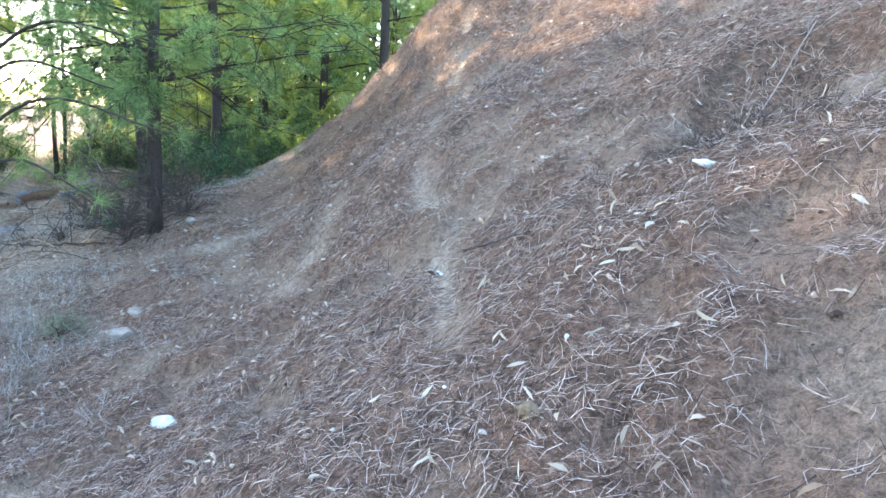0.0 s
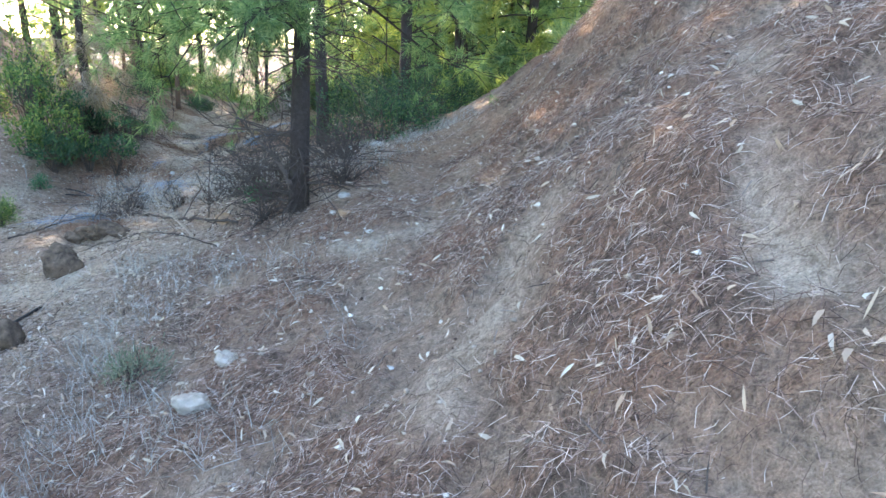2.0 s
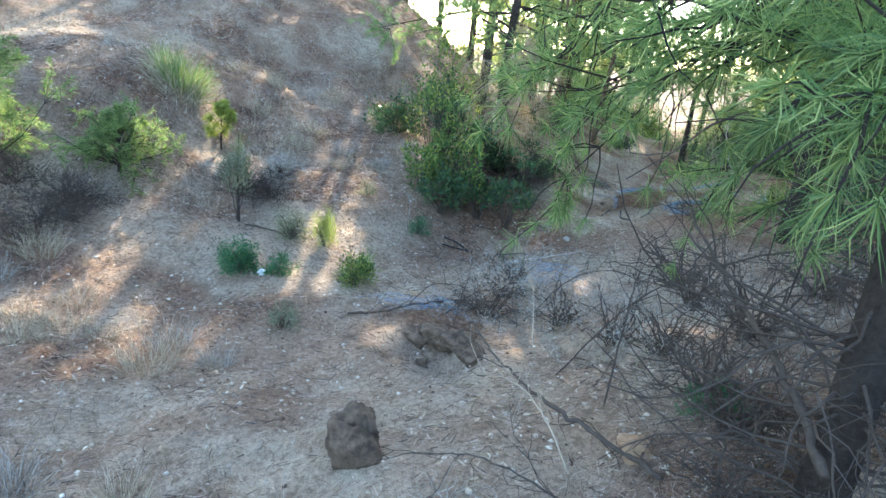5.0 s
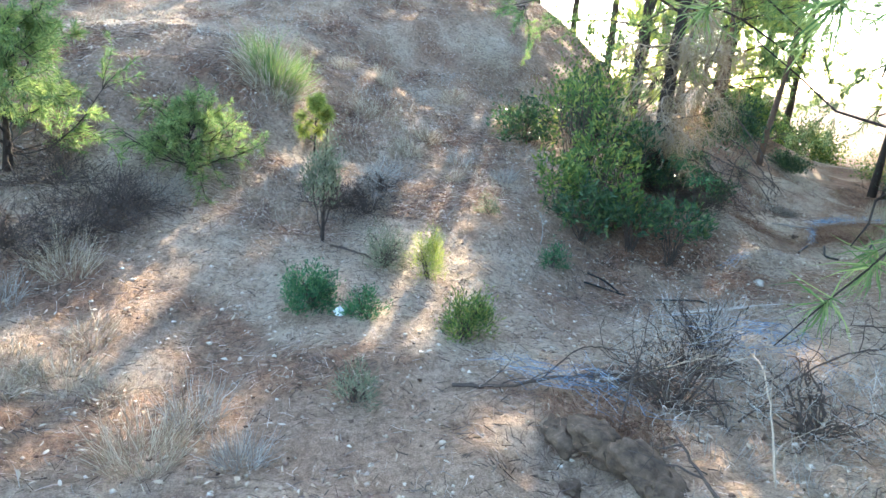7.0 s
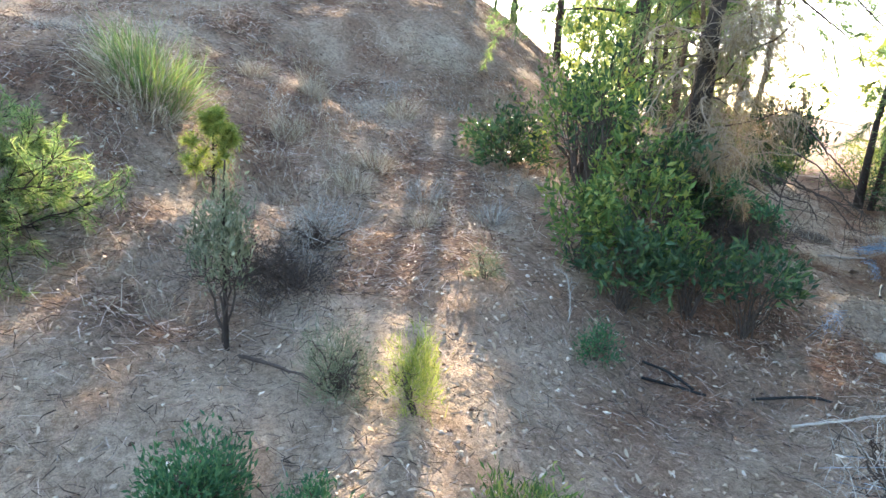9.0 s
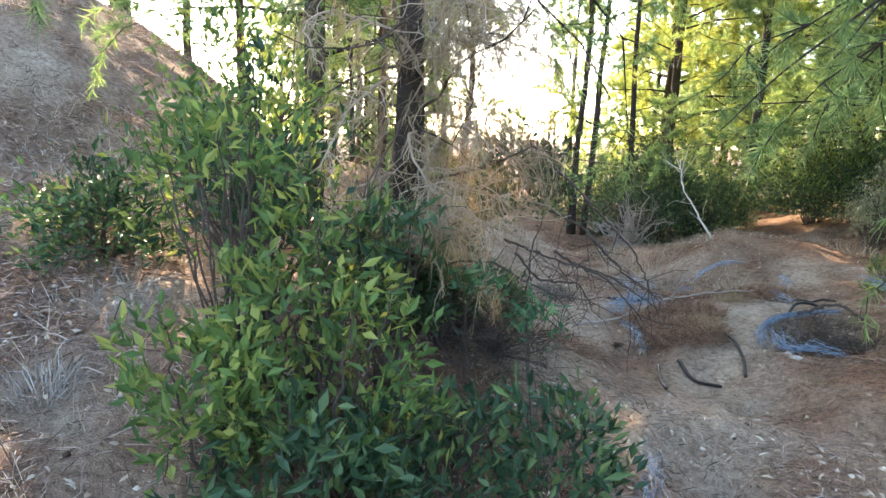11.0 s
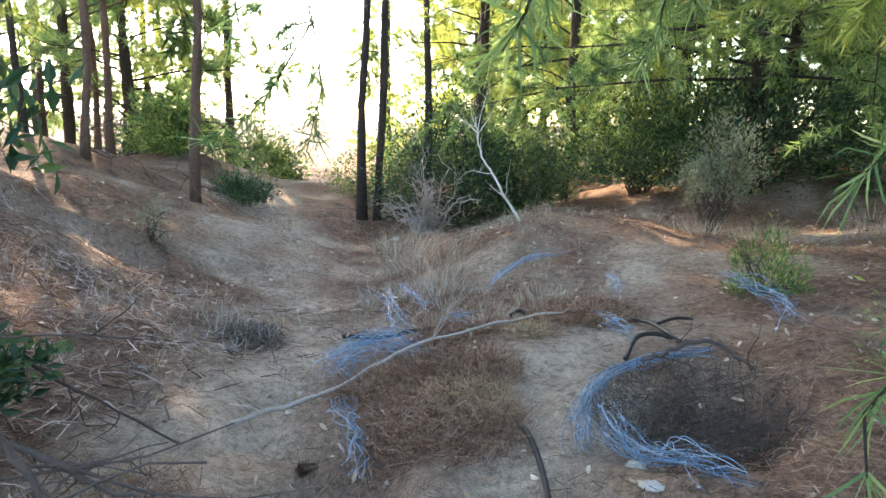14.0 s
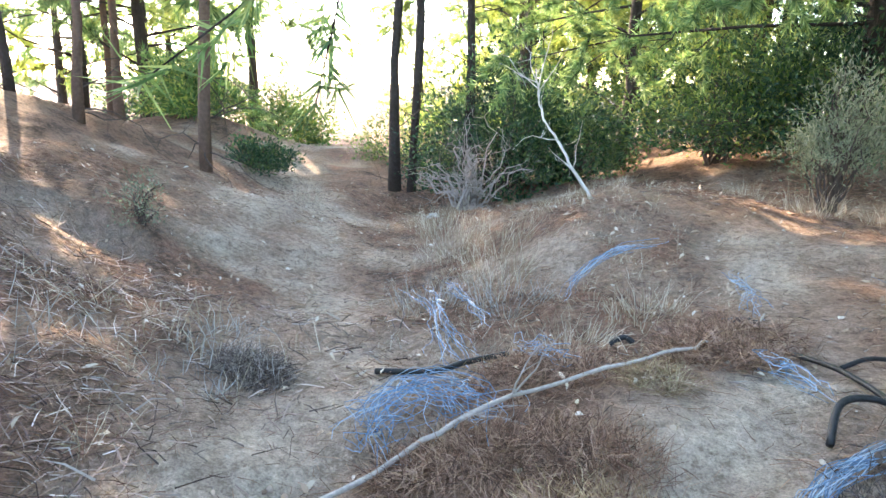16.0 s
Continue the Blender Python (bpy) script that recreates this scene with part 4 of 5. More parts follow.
knoll_pine = pine_tree((-9.85, 11.7), 12.5, 0.075, lean=(0.015, 0.015), crown_from=0.28, reach=2.9, limbs=56, sprays=16, needles=22, needle=0.12, width=0.006, seed=23, dead=70, fine=False,
                       label="pine with dead brown lower boughs on the knoll", bark=BARK,
                       special=[(2.1, 0, 2.2, 0.1), (2.3, -30, 2.0, 0.2), (2.2, 150, 2.0, 0.1), (1.9, 170, 1.7, 0.1), (2.0, 120, 1.8, 0.1), (2.4, -50, 2.6, 0.0), (2.3, -15, 2.8, 0.0)])
pine_tree((-11.4, 12.6), 12.0, 0.08, lean=(-0.02, 0.03), crown_from=0.12, reach=2.4, limbs=54, sprays=16, needles=22, needle=0.12, width=0.007, seed=24, dead=10, fine=False,
          label="slender pine behind the mastic bush")


def dead_bough(parent, base, z0, az, length, droop, seed):
    """A dead bough on a trunk: crooked tan twigs with hanging brown needles."""
    rng = np.random.default_rng(seed)
    wood, brown = Bag(), Bag()
    d = (-math.sin(radians(az)), math.cos(radians(az)), 0.05)
    main = wander(rng, (base[0], base[1], z0), d, length, 10, 0.2, droop)
    tube(wood, main, np.linspace(0.009, 0.003, 11), 6)
    tips, dirs = [], []
    for _ in range(34):
        s = int(rng.integers(2, 11))
        tw = wander(rng, main[s], rand_dirs(rng, 1)[0] + np.array(d) * 0.5 + [0, 0, -0.35], 0.12 + 0.35 * rng.random(), 6, 0.38, 0.08)
        tube(wood, tw, np.linspace(0.0036, 0.0014, 7), 4)
        for m in (3, 5, 6):
            if rng.random() < 0.55:
                tips.append(tw[m])
                dirs.append(tw[m] - tw[m - 1])
    tufts(brown, rng, np.array(tips), unit(np.array(dirs) + [0, 0, -0.1]), 16, 0.10, 0.0018, 0.45)
    ob = part("dead_bough", wood, TWIG_TAN, parent, "dead tan bough with dangling twigs")
    part("brown_needle_mass", brown, NEEDLE_BROWN, ob, kind="stuff")


for i, (z0, az, ln) in enumerate([(0.55, -70, 0.8), (0.8, -110, 0.9), (1.0, -50, 0.9), (1.15, -90, 1.0), (1.3, 150, 0.9), (0.9, 170, 0.8), (1.5, -75, 1.1), (0.6, -150, 0.7), (1.7, -120, 1.0),
                                  (1.8, -60, 0.9), (2.0, -95, 1.1), (0.9, -85, 1.0), (1.05, -130, 0.9), (1.25, -70, 1.2), (1.45, -110, 1.2), (0.7, -100, 1.0), (1.6, -40, 1.1), (1.35, -150, 1.0)]):
    dead_bough(knoll_pine, (0.015 * z0, 0.015 * z0), z0, az, ln * (0.62 if -130 < az < -35 else 1.0), 0.06, 400 + i)
shrub("mastic_bush", (-9.55, 12.45), (0.42, 0.36, 0.5), "evergreen sprays among dead boughs", "shrub", LEAF_DARK, 2000, 0.06, 0.02, 1, 95, clusters=46, lift=0.75)
hang = Bag()
for i, (x, y, z, n) in enumerate([(-9.21, 12.06, 1.02, 80), (-9.24, 12.05, 0.88, 80), (-9.2, 12.08, 0.72, 60), (-9.5, 12.1, 0.8, 40), (-9.45, 11.8, 0.6, 40)]):
    rg = np.random.default_rng(760 + i)
    p = np.array([x, y, z]) + rg.normal(size=(n, 3)) * [0.035, 0.035, 0.09] - np.array(knoll_pine.location)
    blades(hang, rg, p, unit(rg.normal(size=(n, 3)) * 0.3 + [0.05, 0, -1]), 0.12 + 0.1 * rg.random(n), 0.0017, 0.1)
part("brown_needle_mass", hang, NEEDLE_BROWN, knoll_pine, "dead orange-brown needles hanging in tassels", kind="stuff")
hang = Bag()
for pts in ([(0.0, 0.0, 1.9), (0.3, 0.15, 1.8), (0.62, 0.33, 1.62)], [(0.0, 0.0, 1.5), (0.35, 0.12, 1.5), (0.6, 0.25, 1.3)]):
    tube(hang, spline(pts, 6), np.linspace(0.009, 0.003, 13), 6)
part("dead_bough", hang, TWIG_TAN, knoll_pine, "dead tan bough above hanging needles")
shrub("mastic_bush", (-9.33, 11.52), (0.14, 0.14, 0.16), "bright-green leafy sprout in the shade", "plant", LEAF_BLUE, 110, 0.055, 0.022, 2, 96, clusters=10, lift=0.5, upright=-0.2)
shrub("mastic_bush", (-8.98, 11.5), (0.13, 0.13, 0.15), "bright-green leafy sprout in the shade", "plant", LEAF_BLUE, 100, 0.055, 0.022, 2, 97, clusters=9, lift=0.5, upright=-0.2)
stick("dead_branch", [gp(-9.15, 9.72, 0.0), gp(-9.18, 9.74, 0.13), gp(-9.22, 9.72, 0.26)], 0.005, 0.003, GRASS_GREY, "bare forked grey stem below the mastic bush", twigs=5, seed=98, twig_len=0.14, lift_twigs=0.6)
cable([gp(-8.8, 10.04, 0.02), gp(-8.68, 10.15, 0.03), gp(-8.52, 10.2, 0.0)], 0.009, "short black pipe at the bank's foot")
cable([gp(-8.72, 9.95, 0.02), gp(-8.6, 10.12, 0.02), gp(-8.45, 10.22, 0.0)], 0.010, "curved black pipe at the bank's foot")
cable([gp(-8.3, 10.45, 0.02), gp(-8.1, 10.7, 0.03), gp(-7.98, 10.72, 0.0)], 0.009, "black pipe half sunk in litter")
stick("dead_branch", [gp(-8.0, 10.35, 0.02), gp(-7.75, 10.6, 0.05), gp(-7.5, 11.0, 0.03)], 0.008, 0.004, WOOD_PALE, "thin pale stick on the silt", twigs=4, seed=99)
stick("dead_branch", [gp(-9.55, 7.78, 0.02), gp(-9.2, 7.95, 0.05), gp(-8.95, 8.05, 0.03)], 0.010, 0.005, TWIG_DARK, "dark fallen stick beside a sapling", twigs=3, seed=100)
for i, (x, y) in enumerate([(-10.15, 8.3), (-10.5, 8.6), (-10.3, 8.0)]):
    shrub("dead_shrub", (x, y), (0.42, 0.36, 0.26), "grey heap of dead twigs behind a sapling", "shrub", (TWIG_DARK, GRASS_GREY)[i % 2], 700, 0.18, 0.0035, 40, 140 + i, group="dead grey shrubs", needle=True, clusters=30)

# beyond one real shrub, these dark leaves fill in for shade under the boughs
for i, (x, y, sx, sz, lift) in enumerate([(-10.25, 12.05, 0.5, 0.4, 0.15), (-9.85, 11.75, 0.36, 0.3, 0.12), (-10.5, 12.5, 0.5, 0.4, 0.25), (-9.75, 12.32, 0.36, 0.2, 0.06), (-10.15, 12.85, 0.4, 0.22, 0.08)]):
    shrub("mastic_bush", (x, y), (sx, sx * 0.8, sz), "dark evergreen undergrowth below dead boughs, partly added as shade", "shrub", LEAF_DARK, 2400, 0.06, 0.022, 12, 820 + i, clusters=40, lift=lift, group="undergrowth on the knoll")
# added dark brush: shade below the knoll pine put in as twigs
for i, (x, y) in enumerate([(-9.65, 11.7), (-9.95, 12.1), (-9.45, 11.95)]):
    shrub("dead_shrub", (x, y), (0.4, 0.35, 0.28), "dark brushwood added as the knoll's shade", "shrub", TWIG_DARK, 900, 0.14, 0.004, 34, 830 + i, group="dead grey shrubs", needle=True, clusters=34)

# ---- clearing beyond the knoll ----
stick("dead_branch", [on(-10.35, 12.35, 0.6), on(-10.2, 12.75, 0.5), on(-10.0, 13.1, 0.28), gp(-9.62, 13.4, 0.02)], 0.010, 0.004, TWIG_DARK, "dark leafless bough curving to the ground", twigs=4, seed=36, twig_len=0.25, lift_twigs=-0.1)
for i, pts in enumerate([[(-9.20, 12.05, 0.79), (-9.06, 12.08, 0.67), (-8.92, 12.11, 0.53), (-8.77, 12.13, 0.39), (-8.68, 12.15, 0.23), (-8.68, 12.20, 0.12)],
                         [(-9.32, 11.79, 0.41), (-9.21, 11.87, 0.36), (-9.06, 11.96, 0.30), (-8.90, 12.09, 0.23), (-8.77, 12.16, 0.10), (-8.69, 12.21, 0.00)],
                         [(-9.19, 12.04, 0.55), (-9.04, 12.12, 0.47), (-8.90, 12.17, 0.33), (-8.78, 12.25, 0.20), (-8.63, 12.32, 0.10)],
                         [(-9.12, 11.98, 0.35), (-9.05, 12.05, 0.29), (-8.99, 12.10, 0.26), (-8.84, 12.14, 0.21), (-8.63, 12.21, 0.08)],
                         [(-9.22, 11.72, 0.36), (-9.12, 11.83, 0.22), (-9.01, 12.01, 0.19), (-8.93, 12.08, 0.07)]]):
    stick("dead_branch", pts, 0.008, 0.003, TWIG_DARK, "dark leafless bough arching down to the litter", twigs=9, seed=740 + i, twig_len=0.34, lift_twigs=-0.45, group="dead boughs arching off the knoll")
stick("fallen_pole", [gp(-9.57, 13.6, 0.015), gp(-9.38, 14.07, 0.05), gp(-9.08, 14.39, 0.085), gp(-8.6, 14.85, 0.06), gp(-8.38, 15.2, 0.04)], 0.011, 0.005, STICK_GREY, "long pale fallen pole across the clearing", "branch", twigs=5, seed=33)
stick("leaning_stem", [on(-9.24, 17.45, 0.0), on(-9.5, 17.6, 0.42), on(-9.72, 17.75, 0.8), on(-9.8, 17.85, 1.15)], 0.015, 0.005, WOOD_PALE, "bleached dead stem leaning against the thicket", "branch", twigs=10, seed=34, twig_len=0.5)
rg = np.random.default_rng(37)
cone = Bag()
k = np.arange(70)
an, s_ = k * 2.4, k / 69.0
ax = np.array([0.93, 0.3, 0.2]) / np.linalg.norm([0.93, 0.3, 0.2])
u_ = np.cross(ax, [0, 0, 1.0])
w_ = np.cross(u_, ax)
out = u_ * np.cos(an)[:, None] + w_ * np.sin(an)[:, None]
p = np.array(gp(-9.22, 13.52, 0.026)) + ax * (s_ * 0.075)[:, None] + out * 0.004
tube(cone, np.array(gp(-9.22, 13.52, 0.026)) + ax * np.linspace(-0.005, 0.08, 5)[:, None], [0.004, 0.012, 0.013, 0.009, 0.002], 6)
leaves(cone, rg, p, unit(out + ax * 0.35), 0.030 * (1.1 - 0.6 * s_), 0.022 * (1.1 - 0.6 * s_), 0.2, np.broadcast_to(ax, p.shape))
tagged(part("pine_cone", cone, CLOD, None, "dark open pine cone on the litter"), category="pine cone")

twine([gp(-7.8, 14.5, 0.03), gp(-8.02, 14.44, 0.03), gp(-8.22, 14.22, 0.03), gp(-8.28, 13.98, 0.02), gp(-8.27, 13.76, 0.01)], 64, 0.018, "hank of pale blue twine spilling off a dark hollow", 1, 0.1, 0.012)
twine([gp(-8.2, 14.0, 0.05), gp(-8.08, 13.82, 0.03), gp(-7.93, 13.74, 0.05), gp(-7.77, 13.62, 0.02)], 40, 0.028, "frayed pale blue twine on dark earth", 2)
twine([gp(-9.42, 14.2, 0.02), gp(-9.5, 14.4, 0.03), gp(-9.42, 14.58, 0.05), gp(-9.24, 14.52, 0.04), gp(-9.18, 14.36, 0.02)], 60, 0.05, "tangle of pale blue twine beside a black pipe", 3, 0.2)
twine([gp(-9.95, 15.9, 0.07), gp(-9.75, 15.6, 0.06), gp(-9.55, 15.25, 0.04), gp(-9.36, 14.95, 0.02)], 24, 0.045, "pale blue twine reaching out of dry grass", 4, 0.08)
twine([gp(-9.85, 16.0, 0.10), gp(-9.6, 15.7, 0.06), gp(-9.4, 15.42, 0.02)], 14, 0.02, "thin pale blue twine in dry grass", 12, 0.08)
twine([gp(-9.11, 15.75, 0.02), gp(-9.06, 16.05, 0.07), gp(-8.92, 16.32, 0.08), gp(-8.7, 16.5, 0.03)], 26, 0.018, "arc of pale blue twine on the litter", 5, 0.06)
twine([gp(-7.69, 15.95, 0.1), gp(-7.58, 15.46, 0.1), gp(-7.44, 15.15, 0.08), gp(-7.47, 14.8, 0.02)], 30, 0.04, "pale blue twine caught in a green plant", 6, 0.15)
twine([gp(-9.29, 13.96, 0.04), gp(-9.12, 13.79, 0.04), gp(-9.01, 13.6, 0.02)], 22, 0.025, "pale blue twine beside a clump of needles", 7)
twine([gp(-8.5, 11.85, 0.06), gp(-8.45, 11.6, 0.05), gp(-8.35, 11.3, 0.02)], 22, 0.025, "short hank of pale blue twine on brown litter", 8)
twine([gp(-7.21, 8.19, 0.02), gp(-6.94, 8.25, 0.05), gp(-6.81, 8.46, 0.06), gp(-6.47, 8.45, 0.02)], 34, 0.06, "faded blue twine round a dug mound", 9, 0.3)
twine([gp(-7.1, 9.6, 0.1), gp(-6.7, 9.9, 0.2), gp(-6.3, 9.5, 0.1)], 40, 0.14, "faded blue twine tangled in grey twigs", 10, 0.35)
twine([gp(-8.29, 14.96, 0.04), gp(-8.23, 14.82, 0.03), gp(-8.12, 14.68, 0.02)], 16, 0.02, "thin pale blue twine on bare sand", 11)
twine([gp(-9.14, 15.04, 0.03), gp(-9.03, 14.9, 0.04), gp(-8.93, 14.79, 0.02)], 16, 0.015, "short pale blue twine on brown litter", 13)
twine([gp(-8.33, 16.04, 0.08), gp(-8.27, 15.8, 0.07), gp(-8.26, 15.55, 0.02)], 16, 0.02, "short pale blue twine on brown litter", 14)

cable([gp(-9.66, 14.74, 0.02), gp(-9.46, 14.88, 0.03), gp(-9.37, 15.0, 0.06), gp(-9.24, 15.18, 0.03)], 0.013, "curved piece of black pipe by blue twine")
cable([gp(-8.81, 15.14, 0.02), gp(-8.76, 15.16, 0.04), gp(-8.72, 15.15, 0.02)], 0.012, "short piece of black pipe on litter")
cable([gp(-8.38, 15.59, 0.02), gp(-8.3, 15.52, 0.03), gp(-8.24, 15.48, 0.02)], 0.010, "short piece of black pipe on litter")
cable([gp(-8.15, 15.22, 0.02), gp(-8.03, 15.0, 0.03), gp(-7.92, 14.74, 0.03)], 0.010, "straight piece of black pipe on sand")
cable([gp(-8.02, 15.08, 0.02), gp(-7.93, 15.15, 0.03), gp(-7.84, 15.2, 0.02)], 0.009, "short straight piece of black pipe on sand")
cable([gp(-8.15, 14.5, 0.02), gp(-8.11, 14.64, 0.05), gp(-8.02, 14.7, 0.05), gp(-7.91, 14.72, 0.03)], 0.011, "bent piece of black pipe on sand")
cable([gp(-8.72, 13.4, 0.02), gp(-8.58, 13.24, 0.02), gp(-8.4, 13.18, 0.02)], 0.012, "short piece of black pipe on sand")
cable([gp(-8.82, 13.25, 0.02), gp(-8.75, 13.05, 0.02), gp(-8.68, 12.9, 0.02)], 0.011, "short piece of black pipe on sand")
cable([gp(-8.51, 13.92, 0.02), gp(-8.42, 13.77, 0.03), gp(-8.33, 13.55, 0.02), gp(-8.28, 13.3, 0.02)], 0.011, "long piece of black pipe on sand")
stick("dead_branch", [gp(-8.08, 14.36, 0.05), gp(-7.94, 14.44, 0.09), gp(-7.78, 14.48, 0.09), gp(-7.66, 14.36, 0.04)], 0.012, 0.008, TWIG_DARK, "charred black branch over a dark hollow", twigs=5, seed=35)
rock("pale_block", (-8.07, 13.78), (0.04, 0.03, 0.025), STONE_WHITE, "broken white plaster lump on dark earth", 41, 0.35)
rock("pale_block", (-8.02, 13.62), (0.045, 0.03, 0.02), STONE_WHITE, "broken white plaster lump on dark earth", 42)
rock("rock", (-11.2, 19.2), (0.11, 0.09, 0.07), STONE_WHITE, "white stone in the ditch", 43)
rock("rock", (-8.05, 11.45), (0.06, 0.05, 0.035), STONE_WHITE, "flat white stone on bare silt", 44)
rock("rock", (-6.3, 21.5), (0.16, 0.13, 0.1), STONE_WHITE, "white stone on the red bank", 45)
rock("rock", (-5.6, 21.2), (0.16, 0.13, 0.09), STONE, "pale stone on the red bank", 46)
rock("rock", (-5.9, 22.5), (0.2, 0.16, 0.14), STONE_WHITE, "white stone on the red bank", 47)


def needle_clump(at, size, label, seed, mat=None, n=2600):
    """A heap of matted brown needles."""
    rng = np.random.default_rng(seed)
    b = Bag()
    d = rand_dirs(rng, n)
    p = d * rng.random((n, 1)) ** 0.4 * np.array([size[0], size[1], size[2]])
    p[:, 2] = np.abs(p[:, 2])
    x, y = p[:, 0] + at[0], p[:, 1] + at[1]
    q = np.stack([x, y, ground(x, y) + p[:, 2] - 0.01], 1)
    w = unit(np.cross(d, rand_dirs(rng, n)) + [0, 0, 0.1] + d * 0.3)
    blades(b, rng, q, w, 0.08 + 0.08 * rng.random(n), 0.0029, 0.25)
    ob = part("needle_clump", b, mat or MATTED, None, label)
    return tagged(ob, category="needle heap", kind="stuff")


needle_clump((-8.78, 13.88), (0.32, 0.26, 0.075), "thick mat of brown pine needles", 1, n=4600)
needle_clump((-8.85, 14.26), (0.3, 0.16, 0.04), "thick mat of brown pine needles", 2, n=3600)
needle_clump((-9.22, 14.2), (0.18, 0.2, 0.035), "mat of brown pine needles below a pole", 3, n=1600)
needle_clump((-8.43, 15.05), (0.22, 0.16, 0.08), "mat of brown pine needles", 4, n=1900)
needle_clump((-8.62, 14.72), (0.12, 0.1, 0.03), "small red-brown heap of needles", 8, NEEDLE_BROWN, 700)
needle_clump((-7.88, 14.1), (0.38, 0.32, 0.09), "dark tangle of twigs in a hollow", 5, TWIG_DARK, 3000)
needle_clump((-10.13, 14.59), (0.18, 0.11, 0.08), "grey-brown clump of dead stems", 6, TWIG_CHIP, 2200)
needle_clump((-9.4, 13.0), (0.30, 0.25, 0.05), "loose heap of brown needles", 7, n=1300)
needle_clump((1.3, 3.15), (0.4, 0.3, 0.05), "dark hollow choked with twigs", 14, TWIG_DARK, 1600)
needle_clump((-8.72, 14.0), (0.2, 0.16, 0.1), "fox-brown heap of fresh needles", 9, NEEDLE_BROWN, 900)
needle_clump((-8.35, 15.3), (0.3, 0.2, 0.07), "mat of brown pine needles", 10, n=1600)
needle_clump((-9.0, 14.75), (0.3, 0.25, 0.03), "mat of brown pine needles", 11, n=1800)
needle_clump((-6.5, 8.3), (0.4, 0.3, 0.08), "heap of dark roots and matted needles", 12, n=2600)
needle_clump((-6.75, 8.75), (0.35, 0.3, 0.06), "heap of dark roots and matted needles", 13, TWIG_DARK, 1200)

# thicket and trees round the clearing
TREES = "pines round the clearing"
hanging_pine = pine_tree((-6.0, 12.9), 11.5, 0.11, (-0.02, 0.0), 0.35, 2.9, 70, 16, 22, 0.13, 0.006, 100, BARK, NEEDLE, 14, special=[(2.6, 98, 2.6, -0.18), (2.7, 85, 2.7, -0.15), (2.8, 105, 2.4, -0.15), (2.8, 68, 2.8, -0.12), (2.9, 90, 2.9, -0.15)],
          label="pine whose boughs hang over the clearing", group=TREES, droop=0.06)
for i, (x, y, z) in enumerate([(-8.44, 12.35, 1.0), (-8.0, 12.3, 1.32)]):
    rg = np.random.default_rng(780 + i)
    tip = np.array([x, y, z]) - np.array(hanging_pine.location)
    wood, green = Bag(), Bag()
    line = spline([(0, 0, 2.5), tip * [0.45, 0.45, 0] + [0, 0, 2.35], tip * [0.85, 0.85, 0] + [0, 0, tip[2] + 0.4], tip], 8)
    tube(wood, line, np.linspace(0.014, 0.003, len(line)), 6)
    bough = part("branch", wood, BARK, hanging_pine)
    ends = line[[-1, -3, -5, -8]] + rg.normal(size=(4, 3)) * [0.06, 0.06, 0.02]
    tufts(green, rg, ends, unit(rg.normal(size=(4, 3)) * 0.35 + [0, 0, -0.6]), 90, 0.13, 0.0022, 0.6, True, 0.3)
    part("needle_mass", green, NEEDLE, bough, kind="stuff")
pine_tree((-12.15, 20.25), 12.5, 0.07, (0.01, -0.01), 0.36, 2.6, 40, 14, 26, 0.11, 0.0065, 101, BARK, NEEDLE_YELLOW_LIT, 14, label="slim twin-stemmed pine beside the ditch", group=TREES, fine=False, kink=0.06)
pine_tree((-11.95, 20.3), 10.0, 0.06, (0.03, 0.0), 0.42, 2.2, 30, 14, 26, 0.11, 0.0065, 102, BARK, NEEDLE_YELLOW_LIT, 10, label="slim twin-stemmed pine beside the ditch", group=TREES, fine=False)
pine_tree((-11.3, 20.6), 9.0, 0.06, (0.01, 0.0), 0.4, 1.6, 26, 14, 26, 0.11, 0.007, 103, BARK, NEEDLE, 26, label="slim grey pine in the thicket", group=TREES, fine=False)
pine_tree((-13.35, 18.1), 10.0, 0.06, (0.03, 0.0), 0.3, 2.3, 40, 14, 26, 0.11, 0.0065, 104, BARK_RED, NEEDLE_YELLOW_LIT, 18, label="thin pine with a bent stem by the track", group=TREES, fine=False, kink=0.2)
pine_tree((-14.15, 17.3), 7.0, 0.05, (-0.02, 0.02), 0.2, 1.8, 30, 14, 26, 0.11, 0.0065, 105, BARK_RED, NEEDLE_YELLOW_LIT, 12, label="crooked red-barked pine on the bank", group=TREES, fine=False, kink=0.3)
pine_tree((-14.9, 17.2), 6.5, 0.045, (-0.05, 0.0), 0.2, 1.6, 28, 14, 26, 0.11, 0.0065, 106, BARK, NEEDLE_YELLOW_LIT, 10, label="thin leaning pine on the bank", group=TREES, fine=False)
pine_tree((-6.96, 20.42), 8.0, 0.13, (0.0, 0.0), 0.16, 3.0, 96, 26, 40, 0.12, 0.011, 107, BARK, NEEDLE, 30, label="spreading pine with low yellow-green boughs", group=TREES, fine=False, droop=0.1)
pine_tree((-9.6, 22.6), 9.0, 0.10, (0.0, 0.0), 0.06, 2.3, 44, 18, 32, 0.13, 0.008, 108, BARK, NEEDLE, 12, label="bushy green pine behind the thicket", group=TREES, fine=False)
pine_tree((-5.2, 24.0), 7.0, 0.12, (0.0, 0.0), 0.12, 2.4, 40, 18, 30, 0.13, 0.008, 109, BARK, NEEDLE, 12, label="bushy green pine above the red bank", group=TREES, fine=False)
shrub("thicket", (-10.9, 20.9), (1.35, 1.0, 1.8), "dark evergreen thicket round slim trunks", "shrub", LEAF_DARK, 13000, 0.07, 0.028, 30, 110, clusters=120)
